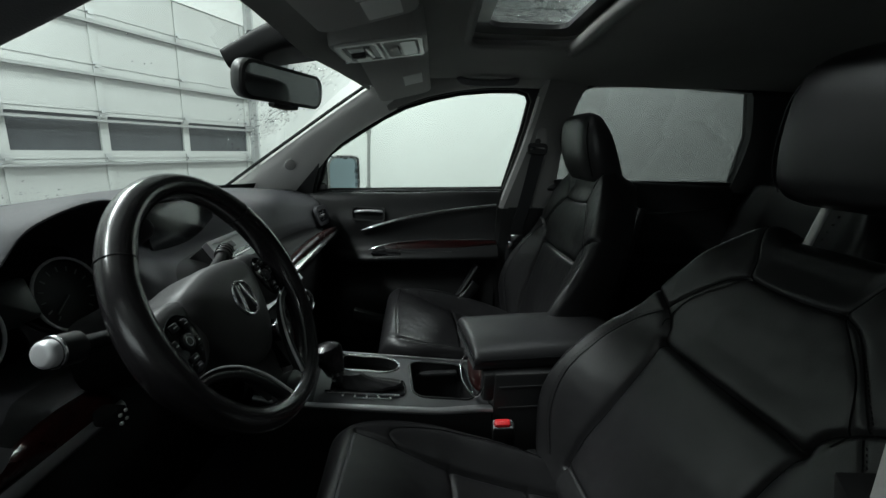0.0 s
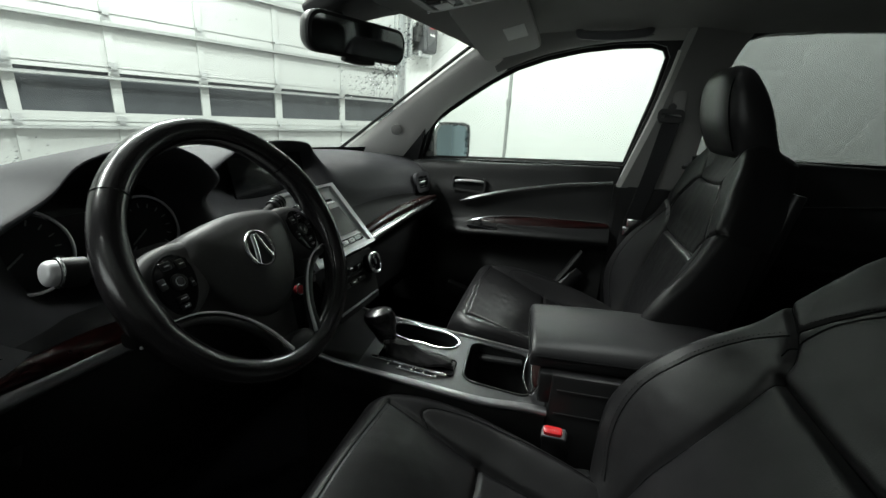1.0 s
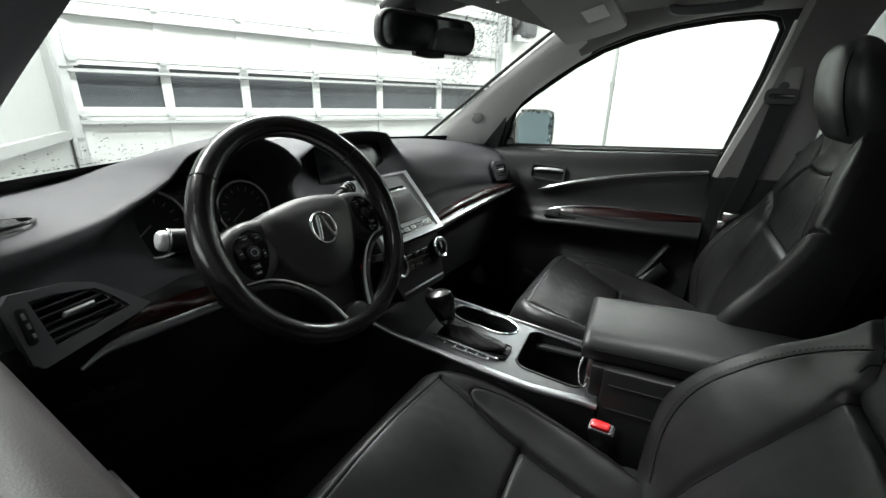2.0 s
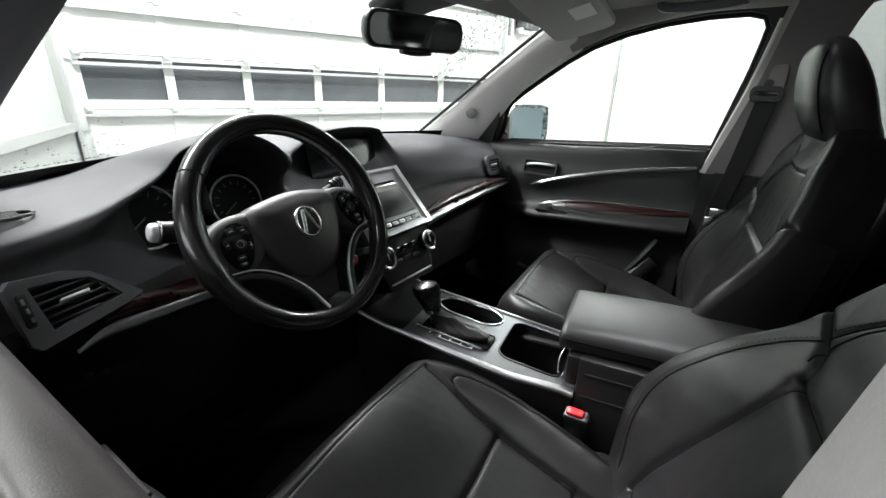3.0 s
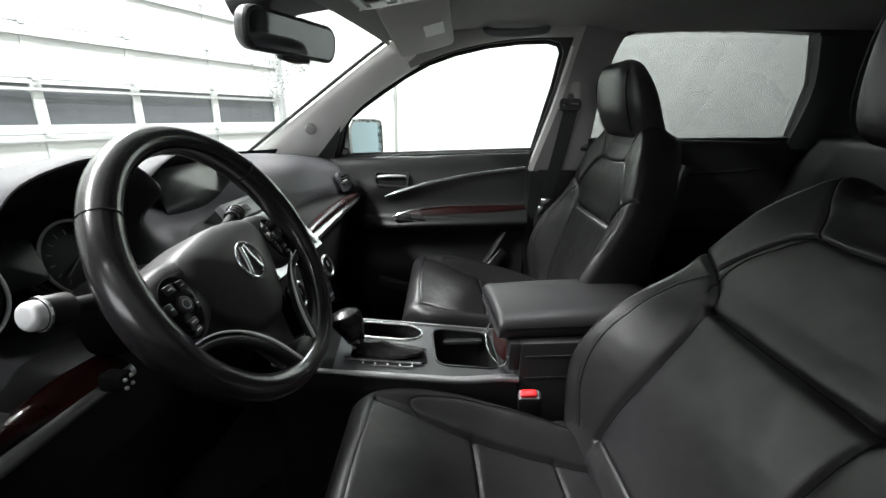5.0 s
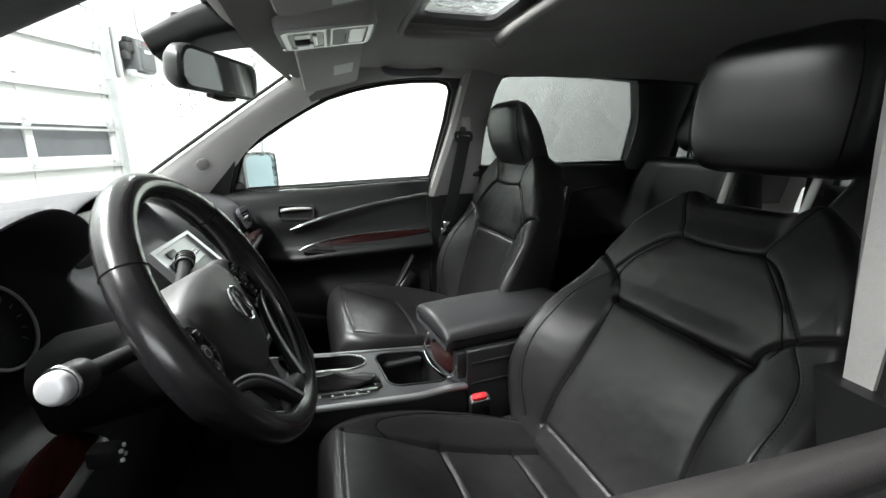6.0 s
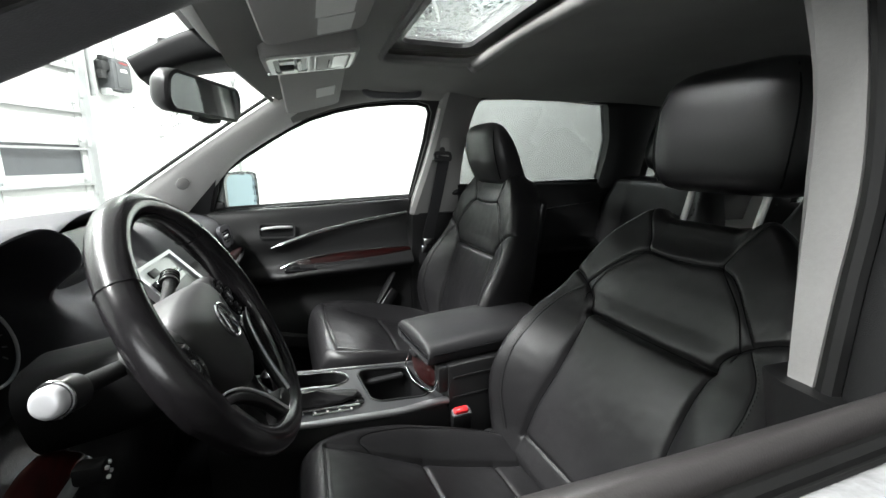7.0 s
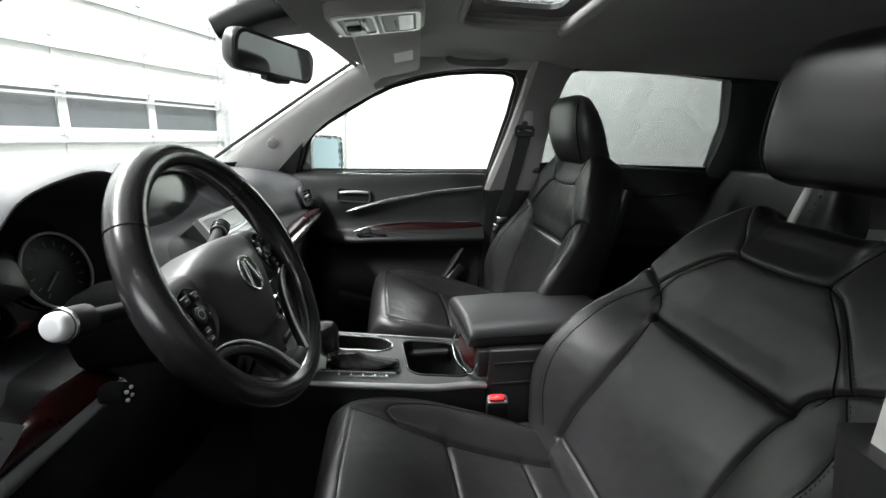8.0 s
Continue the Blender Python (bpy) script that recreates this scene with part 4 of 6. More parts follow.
# ---------------------------------------------------------------- dashboard
dash = thing("dashboard", (0, 0.7, 0.6), "grey-black soft dashboard with wood and silver trim", "dashboard")
LOW = [(0.47, 0.88), (0.48, 0.80), (0.50, 0.70), (0.58, 0.60)]
LOWP = [(0.50, 0.90), (0.50, 0.80), (0.52, 0.70), (0.60, 0.60)]
ST = [
    (-0.80, [(0.74, 1.125), (0.58, 1.140), (0.470, 1.128), (0.445, 1.112), (0.430, 1.085), (0.415, 1.048), (0.388, 1.022), (0.41, 0.96)] + LOW),
    (-0.70, [(0.79, 1.135), (0.61, 1.153), (0.478, 1.142), (0.450, 1.126), (0.452, 1.095), (0.438, 1.050), (0.414, 1.022), (0.43, 0.96)] + LOW),
    (-0.62, [(0.81, 1.140), (0.63, 1.155), (0.505, 1.149), (0.478, 1.135), (0.490, 1.10), (0.474, 1.045), (0.446, 1.008), (0.45, 0.95)] + LOW),
    (-0.56, [(0.83, 1.143), (0.66, 1.162), (0.535, 1.164), (0.506, 1.151), (0.560, 1.115), (0.520, 1.040), (0.470, 1.000), (0.465, 0.95)] + LOW),
    (-0.51, [(0.86, 1.148), (0.69, 1.176), (0.550, 1.186), (0.518, 1.173), (0.62, 1.13), (0.580, 1.030), (0.490, 0.995), (0.48, 0.95)] + LOW),
    (-0.465, [(0.88, 1.155), (0.70, 1.194), (0.550, 1.220), (0.515, 1.214), (0.64, 1.17), (0.62, 1.02), (0.50, 0.988), (0.485, 0.95)] + LOW),
    (-0.38, [(0.92, 1.165), (0.71, 1.208), (0.54, 1.240), (0.505, 1.233), (0.66, 1.18), (0.65, 1.01), (0.50, 0.985), (0.485, 0.95)] + LOW),
    (-0.31, [(0.94, 1.165), (0.71, 1.20), (0.54, 1.222), (0.505, 1.213), (0.65, 1.17), (0.64, 1.02), (0.49, 0.99), (0.475, 0.95)] + LOW),
    (-0.25, [(0.95, 1.165), (0.72, 1.19), (0.55, 1.19), (0.515, 1.17), (0.56, 1.12), (0.52, 1.05), (0.46, 1.0), (0.45, 0.95)] + LOW),
    (-0.19, [(0.96, 1.165), (0.76, 1.19), (0.62, 1.185), (0.59, 1.17), (0.63, 1.15), (0.57, 1.10), (0.48, 1.06), (0.44, 0.95), (0.43, 0.88), (0.46, 0.80), (0.48, 0.70), (0.55, 0.60)]),
    (-0.11, [(0.97, 1.165), (0.79, 1.195), (0.63, 1.213), (0.59, 1.21), (0.66, 1.175), (0.62, 1.10), (0.48, 1.07), (0.45, 0.95), (0.44, 0.88), (0.47, 0.80), (0.48, 0.70), (0.55, 0.60)]),
    (0.0, [(0.99, 1.165), (0.80, 1.20), (0.63, 1.222), (0.595, 1.219), (0.67, 1.18), (0.63, 1.10), (0.48, 1.07), (0.45, 0.96), (0.44, 0.88), (0.47, 0.80), (0.48, 0.70), (0.55, 0.60)]),
    (0.12, [(0.985, 1.165), (0.80, 1.195), (0.63, 1.213), (0.60, 1.209), (0.66, 1.17), (0.60, 1.11), (0.51, 1.06), (0.47, 0.96), (0.46, 0.88), (0.48, 0.80), (0.50, 0.70), (0.57, 0.60)]),
    (0.16, [(0.98, 1.163), (0.79, 1.185), (0.64, 1.19), (0.60, 1.18), (0.60, 1.14), (0.56, 1.08), (0.52, 1.02), (0.48, 0.965)] + LOWP),
    (0.20, [(0.97, 1.16), (0.79, 1.175), (0.64, 1.165), (0.585, 1.145), (0.555, 1.10), (0.54, 1.05), (0.52, 1.01), (0.48, 0.965)] + LOWP),
    (0.32, [(0.94, 1.155), (0.76, 1.172), (0.63, 1.16), (0.57, 1.135), (0.535, 1.08), (0.525, 1.05), (0.515, 1.015), (0.475, 0.965)] + LOWP),
    (0.50, [(0.87, 1.15), (0.72, 1.165), (0.61, 1.15), (0.55, 1.12), (0.52, 1.07), (0.51, 1.045), (0.505, 1.01), (0.47, 0.965)] + LOWP),
    (0.68, [(0.77, 1.14), (0.67, 1.145), (0.58, 1.13), (0.53, 1.10), (0.505, 1.05), (0.495, 1.02), (0.485, 1.0), (0.465, 0.965)] + LOWP),
    (0.80, [(0.72, 1.12), (0.63, 1.13), (0.56, 1.11), (0.52, 1.08), (0.505, 1.04), (0.495, 1.01), (0.49, 0.99), (0.48, 0.96)] + LOWP),
]
ROWS = loft(ST, 120, 66)
part("upper_pad", skin(ROWS[:34]), DASH, dash, "grey-black soft-touch dash top")
part("lower_panel", skin(ROWS[33:]), LOWDASH, dash, "black lower dash panel")


# instrument cluster under the hood
def cluster():
    for x, r in ((-0.522, 0.057), (-0.335, 0.057)):
        m = basis((x, 0.582 if x < -0.4 else 0.608, 1.096 if x < -0.4 else 1.083), (1, 0, 0), (0, -0.96, 0.28))
        g = part("gauge", disc(r - 0.004, 0.006, m, 40), SCREEN, dash, "dark round gauge")
        part("gauge_ring", sweep([m @ Vector((r * math.cos(a), r * math.sin(a), 0.010)) for a in np.linspace(0, 2 * math.pi, 41)[:-1]], ring(0.0023, 8), up=(0, -0.96, 0.28), closed=True), LEVER, g, "bright gauge ring")
        part("needle", box((0.036, 0.0022, 0.002), m @ Matrix.Translation((0, 0, 0.009)) @ Matrix.Rotation(radians(215), 4, "Z") @ Matrix.Translation((0.02, 0, 0))), INK, g, "pale needle")
        for i in range(13):
            a = radians(225 - i * 22.5)
            part("tick", box((0.008, 0.0018, 0.001), m @ Matrix.Rotation(a, 4, "Z") @ Matrix.Translation((0.041, 0, 0.0065))), INK, g)
    m = basis((-0.428, 0.605, 1.10), (1, 0, 0), (0, -0.96, 0.28))
    part("info_display", prism(rrect(0.075, 0.06, 0.006), 0.006, m, 0.002), SCREEN, dash, "small dark display")
    m = basis((-0.428, 0.62, 1.09), (1, 0, 0), (0, -0.96, 0.28))
    part("cluster_face", prism(rrect(0.30, 0.14, 0.05), 0.005, m, 0.002), PIANO, dash, "gloss black gauge panel")


cluster()


def vent(m, w, h, n, parent, outline=None, opening_=None, finish_=BEZEL, lab="black air vent with slats"):
    out = outline or rrect(w, h, 0.022)
    rim = 0.042 if outline else 0.03
    inner = opening_ or [(a * (1 - rim / w), b * (1 - rim / h)) for a, b in out]
    v = part("air_vent", plate(out, [inner], 0.012, lambda a, b, k: m @ Vector((a, b, -0.004 + 0.012 * k))), finish_, parent, lab)
    part("vent_back", prism(inner, 0.003, m @ Matrix.Translation((0, 0, -0.012))), PIANO, v)
    ys = [b for a, b in inner]
    for i in range(n):
        b = min(ys) + (i + 0.5) * (max(ys) - min(ys)) / n
        xs = []
        for (a0, b0), (a1, b1) in zip(inner, inner[1:] + inner[:1]):
            if (b0 - b) * (b1 - b) <= 0 and abs(b1 - b0) > 1e-9:
                xs.append(a0 + (a1 - a0) * (b - b0) / (b1 - b0))
        if len(xs) >= 2:
            part("slat", box((max(xs) - min(xs), 0.003, 0.016), m @ Matrix.Translation(((max(xs) + min(xs)) / 2, b, -0.002)) @ Matrix.Rotation(radians(-18), 4, "X"), 0.001), DASH, v)
    part("vent_tab", box((0.036, 0.005, 0.012), m @ Matrix.Translation((-0.004, 0.014 if outline else 0.0, 0.006)) @ Matrix.Rotation(radians(-35), 4, "X"), 0.002), LEVER, v, "bright vent tab")
    return v


VM = basis((-0.68, 0.425, 1.04), (1, 0.3, 0), (0.27, -0.93, 0.25))
vent(VM, 0.15, 0.112, 6, dash, [(-0.060, -0.034), (-0.069, -0.024), (-0.069, 0.050), (-0.060, 0.058), (-0.039, 0.055), (-0.003, 0.050), (0.024, 0.039), (0.049, 0.016), (0.080, -0.016), (0.060, -0.022)], [(-0.041, -0.016), (-0.047, 0.044), (-0.022, 0.042), (0.021, 0.032), (0.037, 0.016), (0.053, -0.008)], lab="large black corner air vent with slats")
part("vent_dial", prism(rrect(0.010, 0.044, 0.004), 0.006, VM @ Matrix.Translation((-0.0585, 0.019, 0.006)) @ Matrix.Rotation(radians(-4), 4, "Z"), 0.002), HARD, dash, "ribbed black vent dial")
# three small silver pieces stand in for glints on the dark dial
for i in range(3):
    part("dial_glint", box((0.0035, 0.0080 - 0.001 * i, 0.002), VM @ Matrix.Translation((-0.0588 + 0.0006 * i, 0.031 - 0.012 * i, 0.0122)), 0.0006), SILVER, dash, "silver glint on the dial")
vent(basis((0.672, 0.492, 1.053), (1, -0.05, 0), (-0.15, -0.97, 0.22)), 0.098, 0.076, 5, dash, finish_=DASH)
part("speaker_vent", B(*[box((0.062, 0.004, 0.006), Matrix.Translation((-0.722, 0.505 + 0.008 * i, 1.1515)) @ Matrix.Rotation(radians(-20), 4, "X"), 0.002) for i in range(4)], sweep([(-0.722 + 0.045 * math.cos(a), 0.517 + 0.022 * math.sin(a), 1.1525) for a in np.linspace(0, 2 * math.pi, 33)[:-1]], ring(0.0025, 6), closed=True)), HARD, dash, "oval slotted demister vent")
part("wood_trim", ribbon([(0.185, 0.475, 0.975), (0.30, 0.465, 1.000), (0.45, 0.46, 1.012), (0.60, 0.455, 1.012), (0.70, 0.452, 1.004)], [(0.18, 0.465, 0.955), (0.30, 0.452, 0.972), (0.45, 0.445, 0.984), (0.60, 0.443, 0.99), (0.71, 0.445, 0.992)], (0, -0.008, 0.004)), WOOD, dash, "glossy dark red wood strip")
part("silver_trim", ribbon([(0.18, 0.464, 0.955), (0.30, 0.450, 0.972), (0.45, 0.443, 0.984), (0.60, 0.441, 0.99), (0.71, 0.443, 0.992)], [(0.175, 0.458, 0.928), (0.30, 0.446, 0.948), (0.45, 0.441, 0.964), (0.60, 0.440, 0.976), (0.72, 0.442, 0.984)], (0, -0.008, -0.002)), CHROME, dash, "satin silver strip")
part("wood_trim", ribbon([(-0.655, 0.436, 1.004), (-0.625, 0.445, 1.013), (-0.58, 0.458, 1.011), (-0.52, 0.485, 1.000), (-0.44, 0.495, 0.99)], [(-0.658, 0.434, 0.994), (-0.62, 0.440, 0.990), (-0.58, 0.445, 0.986), (-0.52, 0.450, 0.982), (-0.44, 0.458, 0.975)], (0, -0.005, 0.002)), WOOD, dash, "glossy dark red wood strip")
part("silver_trim", ribbon([(-0.698, 0.424, 0.977), (-0.665, 0.429, 0.992), (-0.62, 0.438, 0.990), (-0.58, 0.443, 0.986), (-0.52, 0.448, 0.982), (-0.44, 0.456, 0.975)], [(-0.696, 0.428, 0.972), (-0.665, 0.434, 0.974), (-0.62, 0.441, 0.970), (-0.58, 0.447, 0.967), (-0.52, 0.452, 0.964), (-0.44, 0.460, 0.958)], (0, -0.006, -0.002)), SILVER, dash, "satin silver strip")
part("knee_panel", prism(rrect(0.10, 0.045, 0.010), 0.006, basis((-0.668, 0.464, 0.912), (1, 0.1, -0.3), (0.1, -0.97, 0.1)), 0.003), LOWDASH, dash, "small switch panel")
for dx in (-0.016, 0.004):
    part("small_switch", box((0.010, 0.006, 0.009), (-0.672 + dx, 0.454, 0.913 - 0.3 * dx), 0.002), HARD, dash)
part("glove_box", prism(rrect(0.42, 0.17, 0.02), 0.008, basis((0.44, 0.492, 0.835), (1, 0, 0), (0, -1, 0.05)), 0.004), LOWDASH, dash, "black glove box lid")


# centre stack
FASCIA = mat("silver_fascia", (0.36, 0.365, 0.375), 0.36, metal=0.6, wear=0.05)


def stack():
    # the screen panel lies back; the climate panel under it stands steeper
    up = basis((-0.028, 0.445, 1.046), (1, 0, 0), (0, -0.76, 0.65))
    m = basis((-0.045, 0.412, 1.048), (1, 0.0, 0), (0, -0.93, 0.37))
    b = part("control_panel", B(prism([(-0.085, -0.20), (-0.116, -0.09), (-0.110, -0.076), (0.110, -0.076), (0.116, -0.09), (0.085, -0.20)], -0.06, m), prism([(-0.112, -0.086), (-0.094, 0.092), (0.108, 0.092), (0.120, -0.086)], -0.05, up)), LOWDASH, dash, "black centre control stack")
    part("screen_frame", plate([(-0.097, 0.094), (0.112, 0.094), (0.124, -0.088), (-0.118, -0.088)], [[(-0.087, 0.087), (0.096, 0.087), (0.108, -0.078), (-0.106, -0.078)]], 0.012, lambda a, c, k: up @ Vector((a, c, -0.004 + 0.014 * k))), SATIN, b, "satin silver screen frame")
    part("fascia", prism([(-0.088, 0.088), (0.097, 0.088), (0.109, -0.079), (-0.107, -0.079)][::-1], 0.004, up), FASCIA, b, "grey silver fascia")
    part("touch_screen", prism([(-0.066, 0.030), (-0.084, -0.042), (0.090, -0.042), (0.078, 0.030)], 0.004, up @ Matrix.Translation((0, 0.0, 0.003)), 0.001), SCREEN, b, "dark touch screen")
    part("disc_slot", box((0.130, 0.006, 0.004), up @ Matrix.Translation((0.004, 0.052, 0.005))), PIANO, b, "black disc slot")
    part("slot_lip", box((0.140, 0.004, 0.006), up @ Matrix.Translation((0.004, 0.045, 0.005)), 0.001), CHROME, b)
    part("warning_button", prism(rrect(0.040, 0.016, 0.004), 0.004, up @ Matrix.Translation((-0.030, 0.071, 0.0035)), 0.001), HARD, b, "dark rectangular warning button")
    part("volume_knob", disc(0.012, 0.016, up @ Matrix.Translation((-0.074, 0.046, 0.003)), 20, 0.002), PIANO, b, "small black volume knob")
    part("button_strip", box((0.186, 0.017, 0.004), up @ Matrix.Translation((0, -0.0605, 0.0045)), 0.001), PIANO, b, "gloss black button strip")
    for i in range(6):
        part("button", box((0.021, 0.010, 0.006), up @ Matrix.Translation((-0.0675 + 0.027 * i, -0.0605, 0.006)), 0.002), SILVER, b)
        part("mark", box((0.009, 0.0014, 0.0006), up @ Matrix.Translation((-0.0675 + 0.027 * i, -0.0605, 0.0092))), HARD, b)
    for sx in (-1, 1):
        k = part("knob", disc(0.024, 0.022, m @ Matrix.Translation((sx * 0.084, -0.116, 0.0)), 28, 0.003), PIANO, b, "round climate knob")
        part("knob_ring", sweep([m @ Vector((sx * 0.084 + 0.0235 * math.cos(a), -0.116 + 0.0235 * math.sin(a), 0.020)) for a in np.linspace(0, 2 * math.pi, 33)[:-1]], ring(0.0045, 8), up=(0, -0.93, 0.37), closed=True), CHROME, k, "chrome ring")
        part("knob_mark", box((0.003, 0.014, 0.001), m @ Matrix.Translation((sx * 0.084, -0.112, 0.0225))), WHITEPAINT, k)
    for i in range(3):
        part("climate_button", box((0.030, 0.014, 0.008), m @ Matrix.Translation((-0.034 + 0.034 * i, -0.108, 0.003)), 0.003), PIANO, b)
        part("button_line", box((0.030, 0.0022, 0.003), m @ Matrix.Translation((-0.034 + 0.034 * i, -0.120, 0.004))), CHROME, b)
        part("climate_button", box((0.030, 0.010, 0.006), m @ Matrix.Translation((-0.034 + 0.034 * i, -0.136, 0.002)), 0.002), HARD, b)
    part("lower_strip", box((0.165, 0.005, 0.006), m @ Matrix.Translation((0, -0.185, 0.002)), 0.002), SILVER, b, "thin silver strip")
    part("start_button", disc(0.0085, 0.012, basis((-0.217, 0.384, 0.966), (1, 0, 0), (0, -0.95, 0.3)), 24, 0.002), REDGLOW, dash, "red engine start button")
    part("start_ring", sweep([basis((-0.217, 0.382, 0.966), (1, 0, 0), (0, -0.95, 0.3)) @ Vector((0.0098 * math.cos(a), 0.0098 * math.sin(a), 0.008)) for a in np.linspace(0, 2 * math.pi, 25)[:-1]], ring(0.0018, 6), up=(0, -0.95, 0.3), closed=True), CHROME, dash, "chrome ring")
    m2 = basis((0.01, 0.628, 1.136), (1, 0, 0), (0, -0.97, 0.22))
    part("upper_display", prism(rrect(0.250, 0.104, 0.008), 0.006, m2, 0.002), DISPLAY, dash, "glossy navigation display under its hood")


stack()


# ---------------------------------------------------------------- steering wheel
def steering_wheel():
    w = thing("steering_wheel", (-0.395, 0.44, 1.02), "black leather steering wheel with dark silver spokes", "steering wheel")
    tilt = radians(28.4)
    zax = Vector((0, -math.cos(tilt), math.sin(tilt)))
    # turned a little to the right
    m = basis((-0.3974, 0.3213, 1.1090), (1, 0, 0), zax) @ Matrix.Rotation(radians(2.5), 4, "Z")
    R = 0.172
    hub = m @ Matrix.Translation((0.006, -0.011, -0.016)) @ Matrix.Scale(0.96, 4)
    mr = m @ Matrix.Translation((0, 0, 0.008))
    # rim, thicker and squared where the thumbs rest
    rows = []
    for i in range(96):
        a = 2 * math.pi * i / 96
        d = Vector((math.cos(a), math.sin(a), 0))
        k = 1 + 0.12 * max(0, math.cos(2 * a - radians(40))) * (1 if math.sin(a) > -0.2 else 0)
        flat = 1 - 0.015 * max(0, -math.sin(a)) ** 4
        rows.append([mr @ (d * (R * flat + 0.0170 * k * math.cos(b)) + Vector((0, 0, 0.0205 * k * math.sin(b)))) for b in np.linspace(0, 2 * math.pi, 15)[:-1]])
    rows.append(rows[0])
    rim = skin(rows, True)
    bmesh.ops.remove_doubles(rim, verts=rim.verts[:], dist=1e-6)
    part("rim", rim, LEATHER_RIM, w, "black leather rim with seams")
    for a in (142, 38):
        a = radians(a)
        d = Vector((math.cos(a), math.sin(a), 0))
        part("rim_seam", sweep([mr @ (d * (R + (0.0169 + 0.0020 * max(0, math.cos(2 * a - radians(40))) * (1 if math.sin(a) > -0.2 else 0)) * math.cos(b)) + Vector((0, 0, (0.0204 + 0.0024 * max(0, math.cos(2 * a - radians(40))) * (1 if math.sin(a) > -0.2 else 0)) * math.sin(b)))) for b in np.linspace(0, 2 * math.pi, 21)[:-1]], ring(0.0009, 6), up=tuple(m.to_3x3() @ Vector((-d.y, d.x, 0))), closed=True), SEAM, w)
    # airbag pad
    pad = [(-0.098, 0.030), (-0.085, 0.056), (-0.04, 0.066), (0.0, 0.069), (0.04, 0.066), (0.085, 0.056), (0.098, 0.030), (0.086, -0.015), (0.064, -0.055), (0.035, -0.085), (0.0, -0.094), (-0.035, -0.085), (-0.064, -0.055), (-0.086, -0.015)]
    pad = [tuple(p) for p in crom(pad + [pad[0]], 56)[:-1]]
    rows = []
    for k, z in ((1.0, -0.05), (1.0, -0.01), (0.985, 0.006), (0.94, 0.016), (0.8, 0.024), (0.55, 0.030), (0.3, 0.033), (0.05, 0.034)):
        rows.append([hub @ Vector((x * k, y * k - 0.004 * (1 - k), z)) for x, y in pad])
    part("airbag_pad", skin(rows, True, True), PADSKIN, w, "black airbag cover")
    # emblem
    e = part("emblem", sweep([hub @ Vector((0.0235 * math.cos(a), 0.0265 * math.sin(a) + 0.004, 0.0365)) for a in np.linspace(0, 2 * math.pi, 33)[:-1]], ring(0.0026, 8), up=tuple(zax), closed=True), CHROME, w, "chrome oval emblem")
    for sx in (-1, 1):
        part("emblem_leg", sweep([hub @ Vector(p) for p in ((sx * 0.003, 0.026, 0.037), (sx * 0.008, 0.004, 0.037), (sx * 0.014, -0.014, 0.037))], [(a * 1.0, b) for a, b in ring(0.0035, 8, 0.002)], up=tuple(zax)), CHROME, e)
    # stitched line round the inner side of the rim
    part("rim_stitching", sweep([mr @ Vector(((R - 0.0150) * math.cos(a), (R - 0.0150) * math.sin(a), 0.0108)) for a in np.linspace(0, 2 * math.pi, 97)[:-1]], ring(0.0010, 5), up=tuple(zax), closed=True), SEAM, w, "dark stitched line")

    def lean(x, y, z):
        # the side spokes fall away towards the rim
        return Vector((x, y, z - 0.03 * max(0.0, abs(x) - 0.07)))
    for sx in (-1, 1):
        sp = [(0.070, 0.046), (0.105, 0.050), (0.138, 0.044), (0.160, 0.026), (0.165, -0.004), (0.157, -0.034), (0.140, -0.050), (0.118, -0.048), (0.086, -0.030), (0.068, 0.0)]
        sp = [tuple(p) for p in crom(sp + [sp[0]], 48)[:-1]]
        mx, my = sum(p[0] for p in sp) / len(sp), sum(p[1] for p in sp) / len(sp)
        rows = [[hub @ lean(sx * (mx + (x - mx) * k), my + 0.006 + (y - my) * k, z) for x, y in sp] for k, z in ((1.0, -0.008), (1.0, 0.0), (0.975, 0.006), (0.92, 0.011), (0.75, 0.015), (0.4, 0.017), (0.04, 0.0175))]
        q = part("side_spoke", skin(rows, True, True), PADSKIN, w, "black side spoke")
        sw = [(0.098, 0.024), (0.112, 0.034), (0.130, 0.032), (0.146, 0.016), (0.150, -0.010), (0.140, -0.034), (0.122, -0.038), (0.106, -0.022), (0.097, 0.002)]
        sw = [tuple(p) for p in crom(sw + [sw[0]], 40)[:-1]]
        rows = [[hub @ lean(sx * (0.123 + (x - 0.123) * k), 0.006 + y * k, z) for x, y in sw] for k, z in ((1.0, 0.008), (1.0, 0.0165), (0.96, 0.0185), (0.5, 0.0195), (0.04, 0.0195))]
        p = part("switch_panel", skin(rows, True, True), PIANO, q, "gloss black switch panel")
        part("panel_edge", sweep([hub @ lean(sx * x, 0.006 + y, 0.0172) for x, y in sw], ring(0.0009, 5), up=tuple(zax), closed=True), SEAM, p)

        def at(x, y, z):
            return hub @ Matrix.Translation(lean(sx * x, y + 0.006, z))
        part("button", disc(0.0105, 0.0045, at(0.122, 0.000, 0.0185), 20, 0.0015), HARD, p, "round rocker button")
        part("button_ring", sweep([at(0.122, 0.0, 0.023) @ Vector((0.0055 * math.cos(t), 0.0055 * math.sin(t), 0)) for t in np.linspace(0, 2 * math.pi, 17)[:-1]], ring(0.0007, 5), up=tuple(zax), closed=True), SILVER, p)
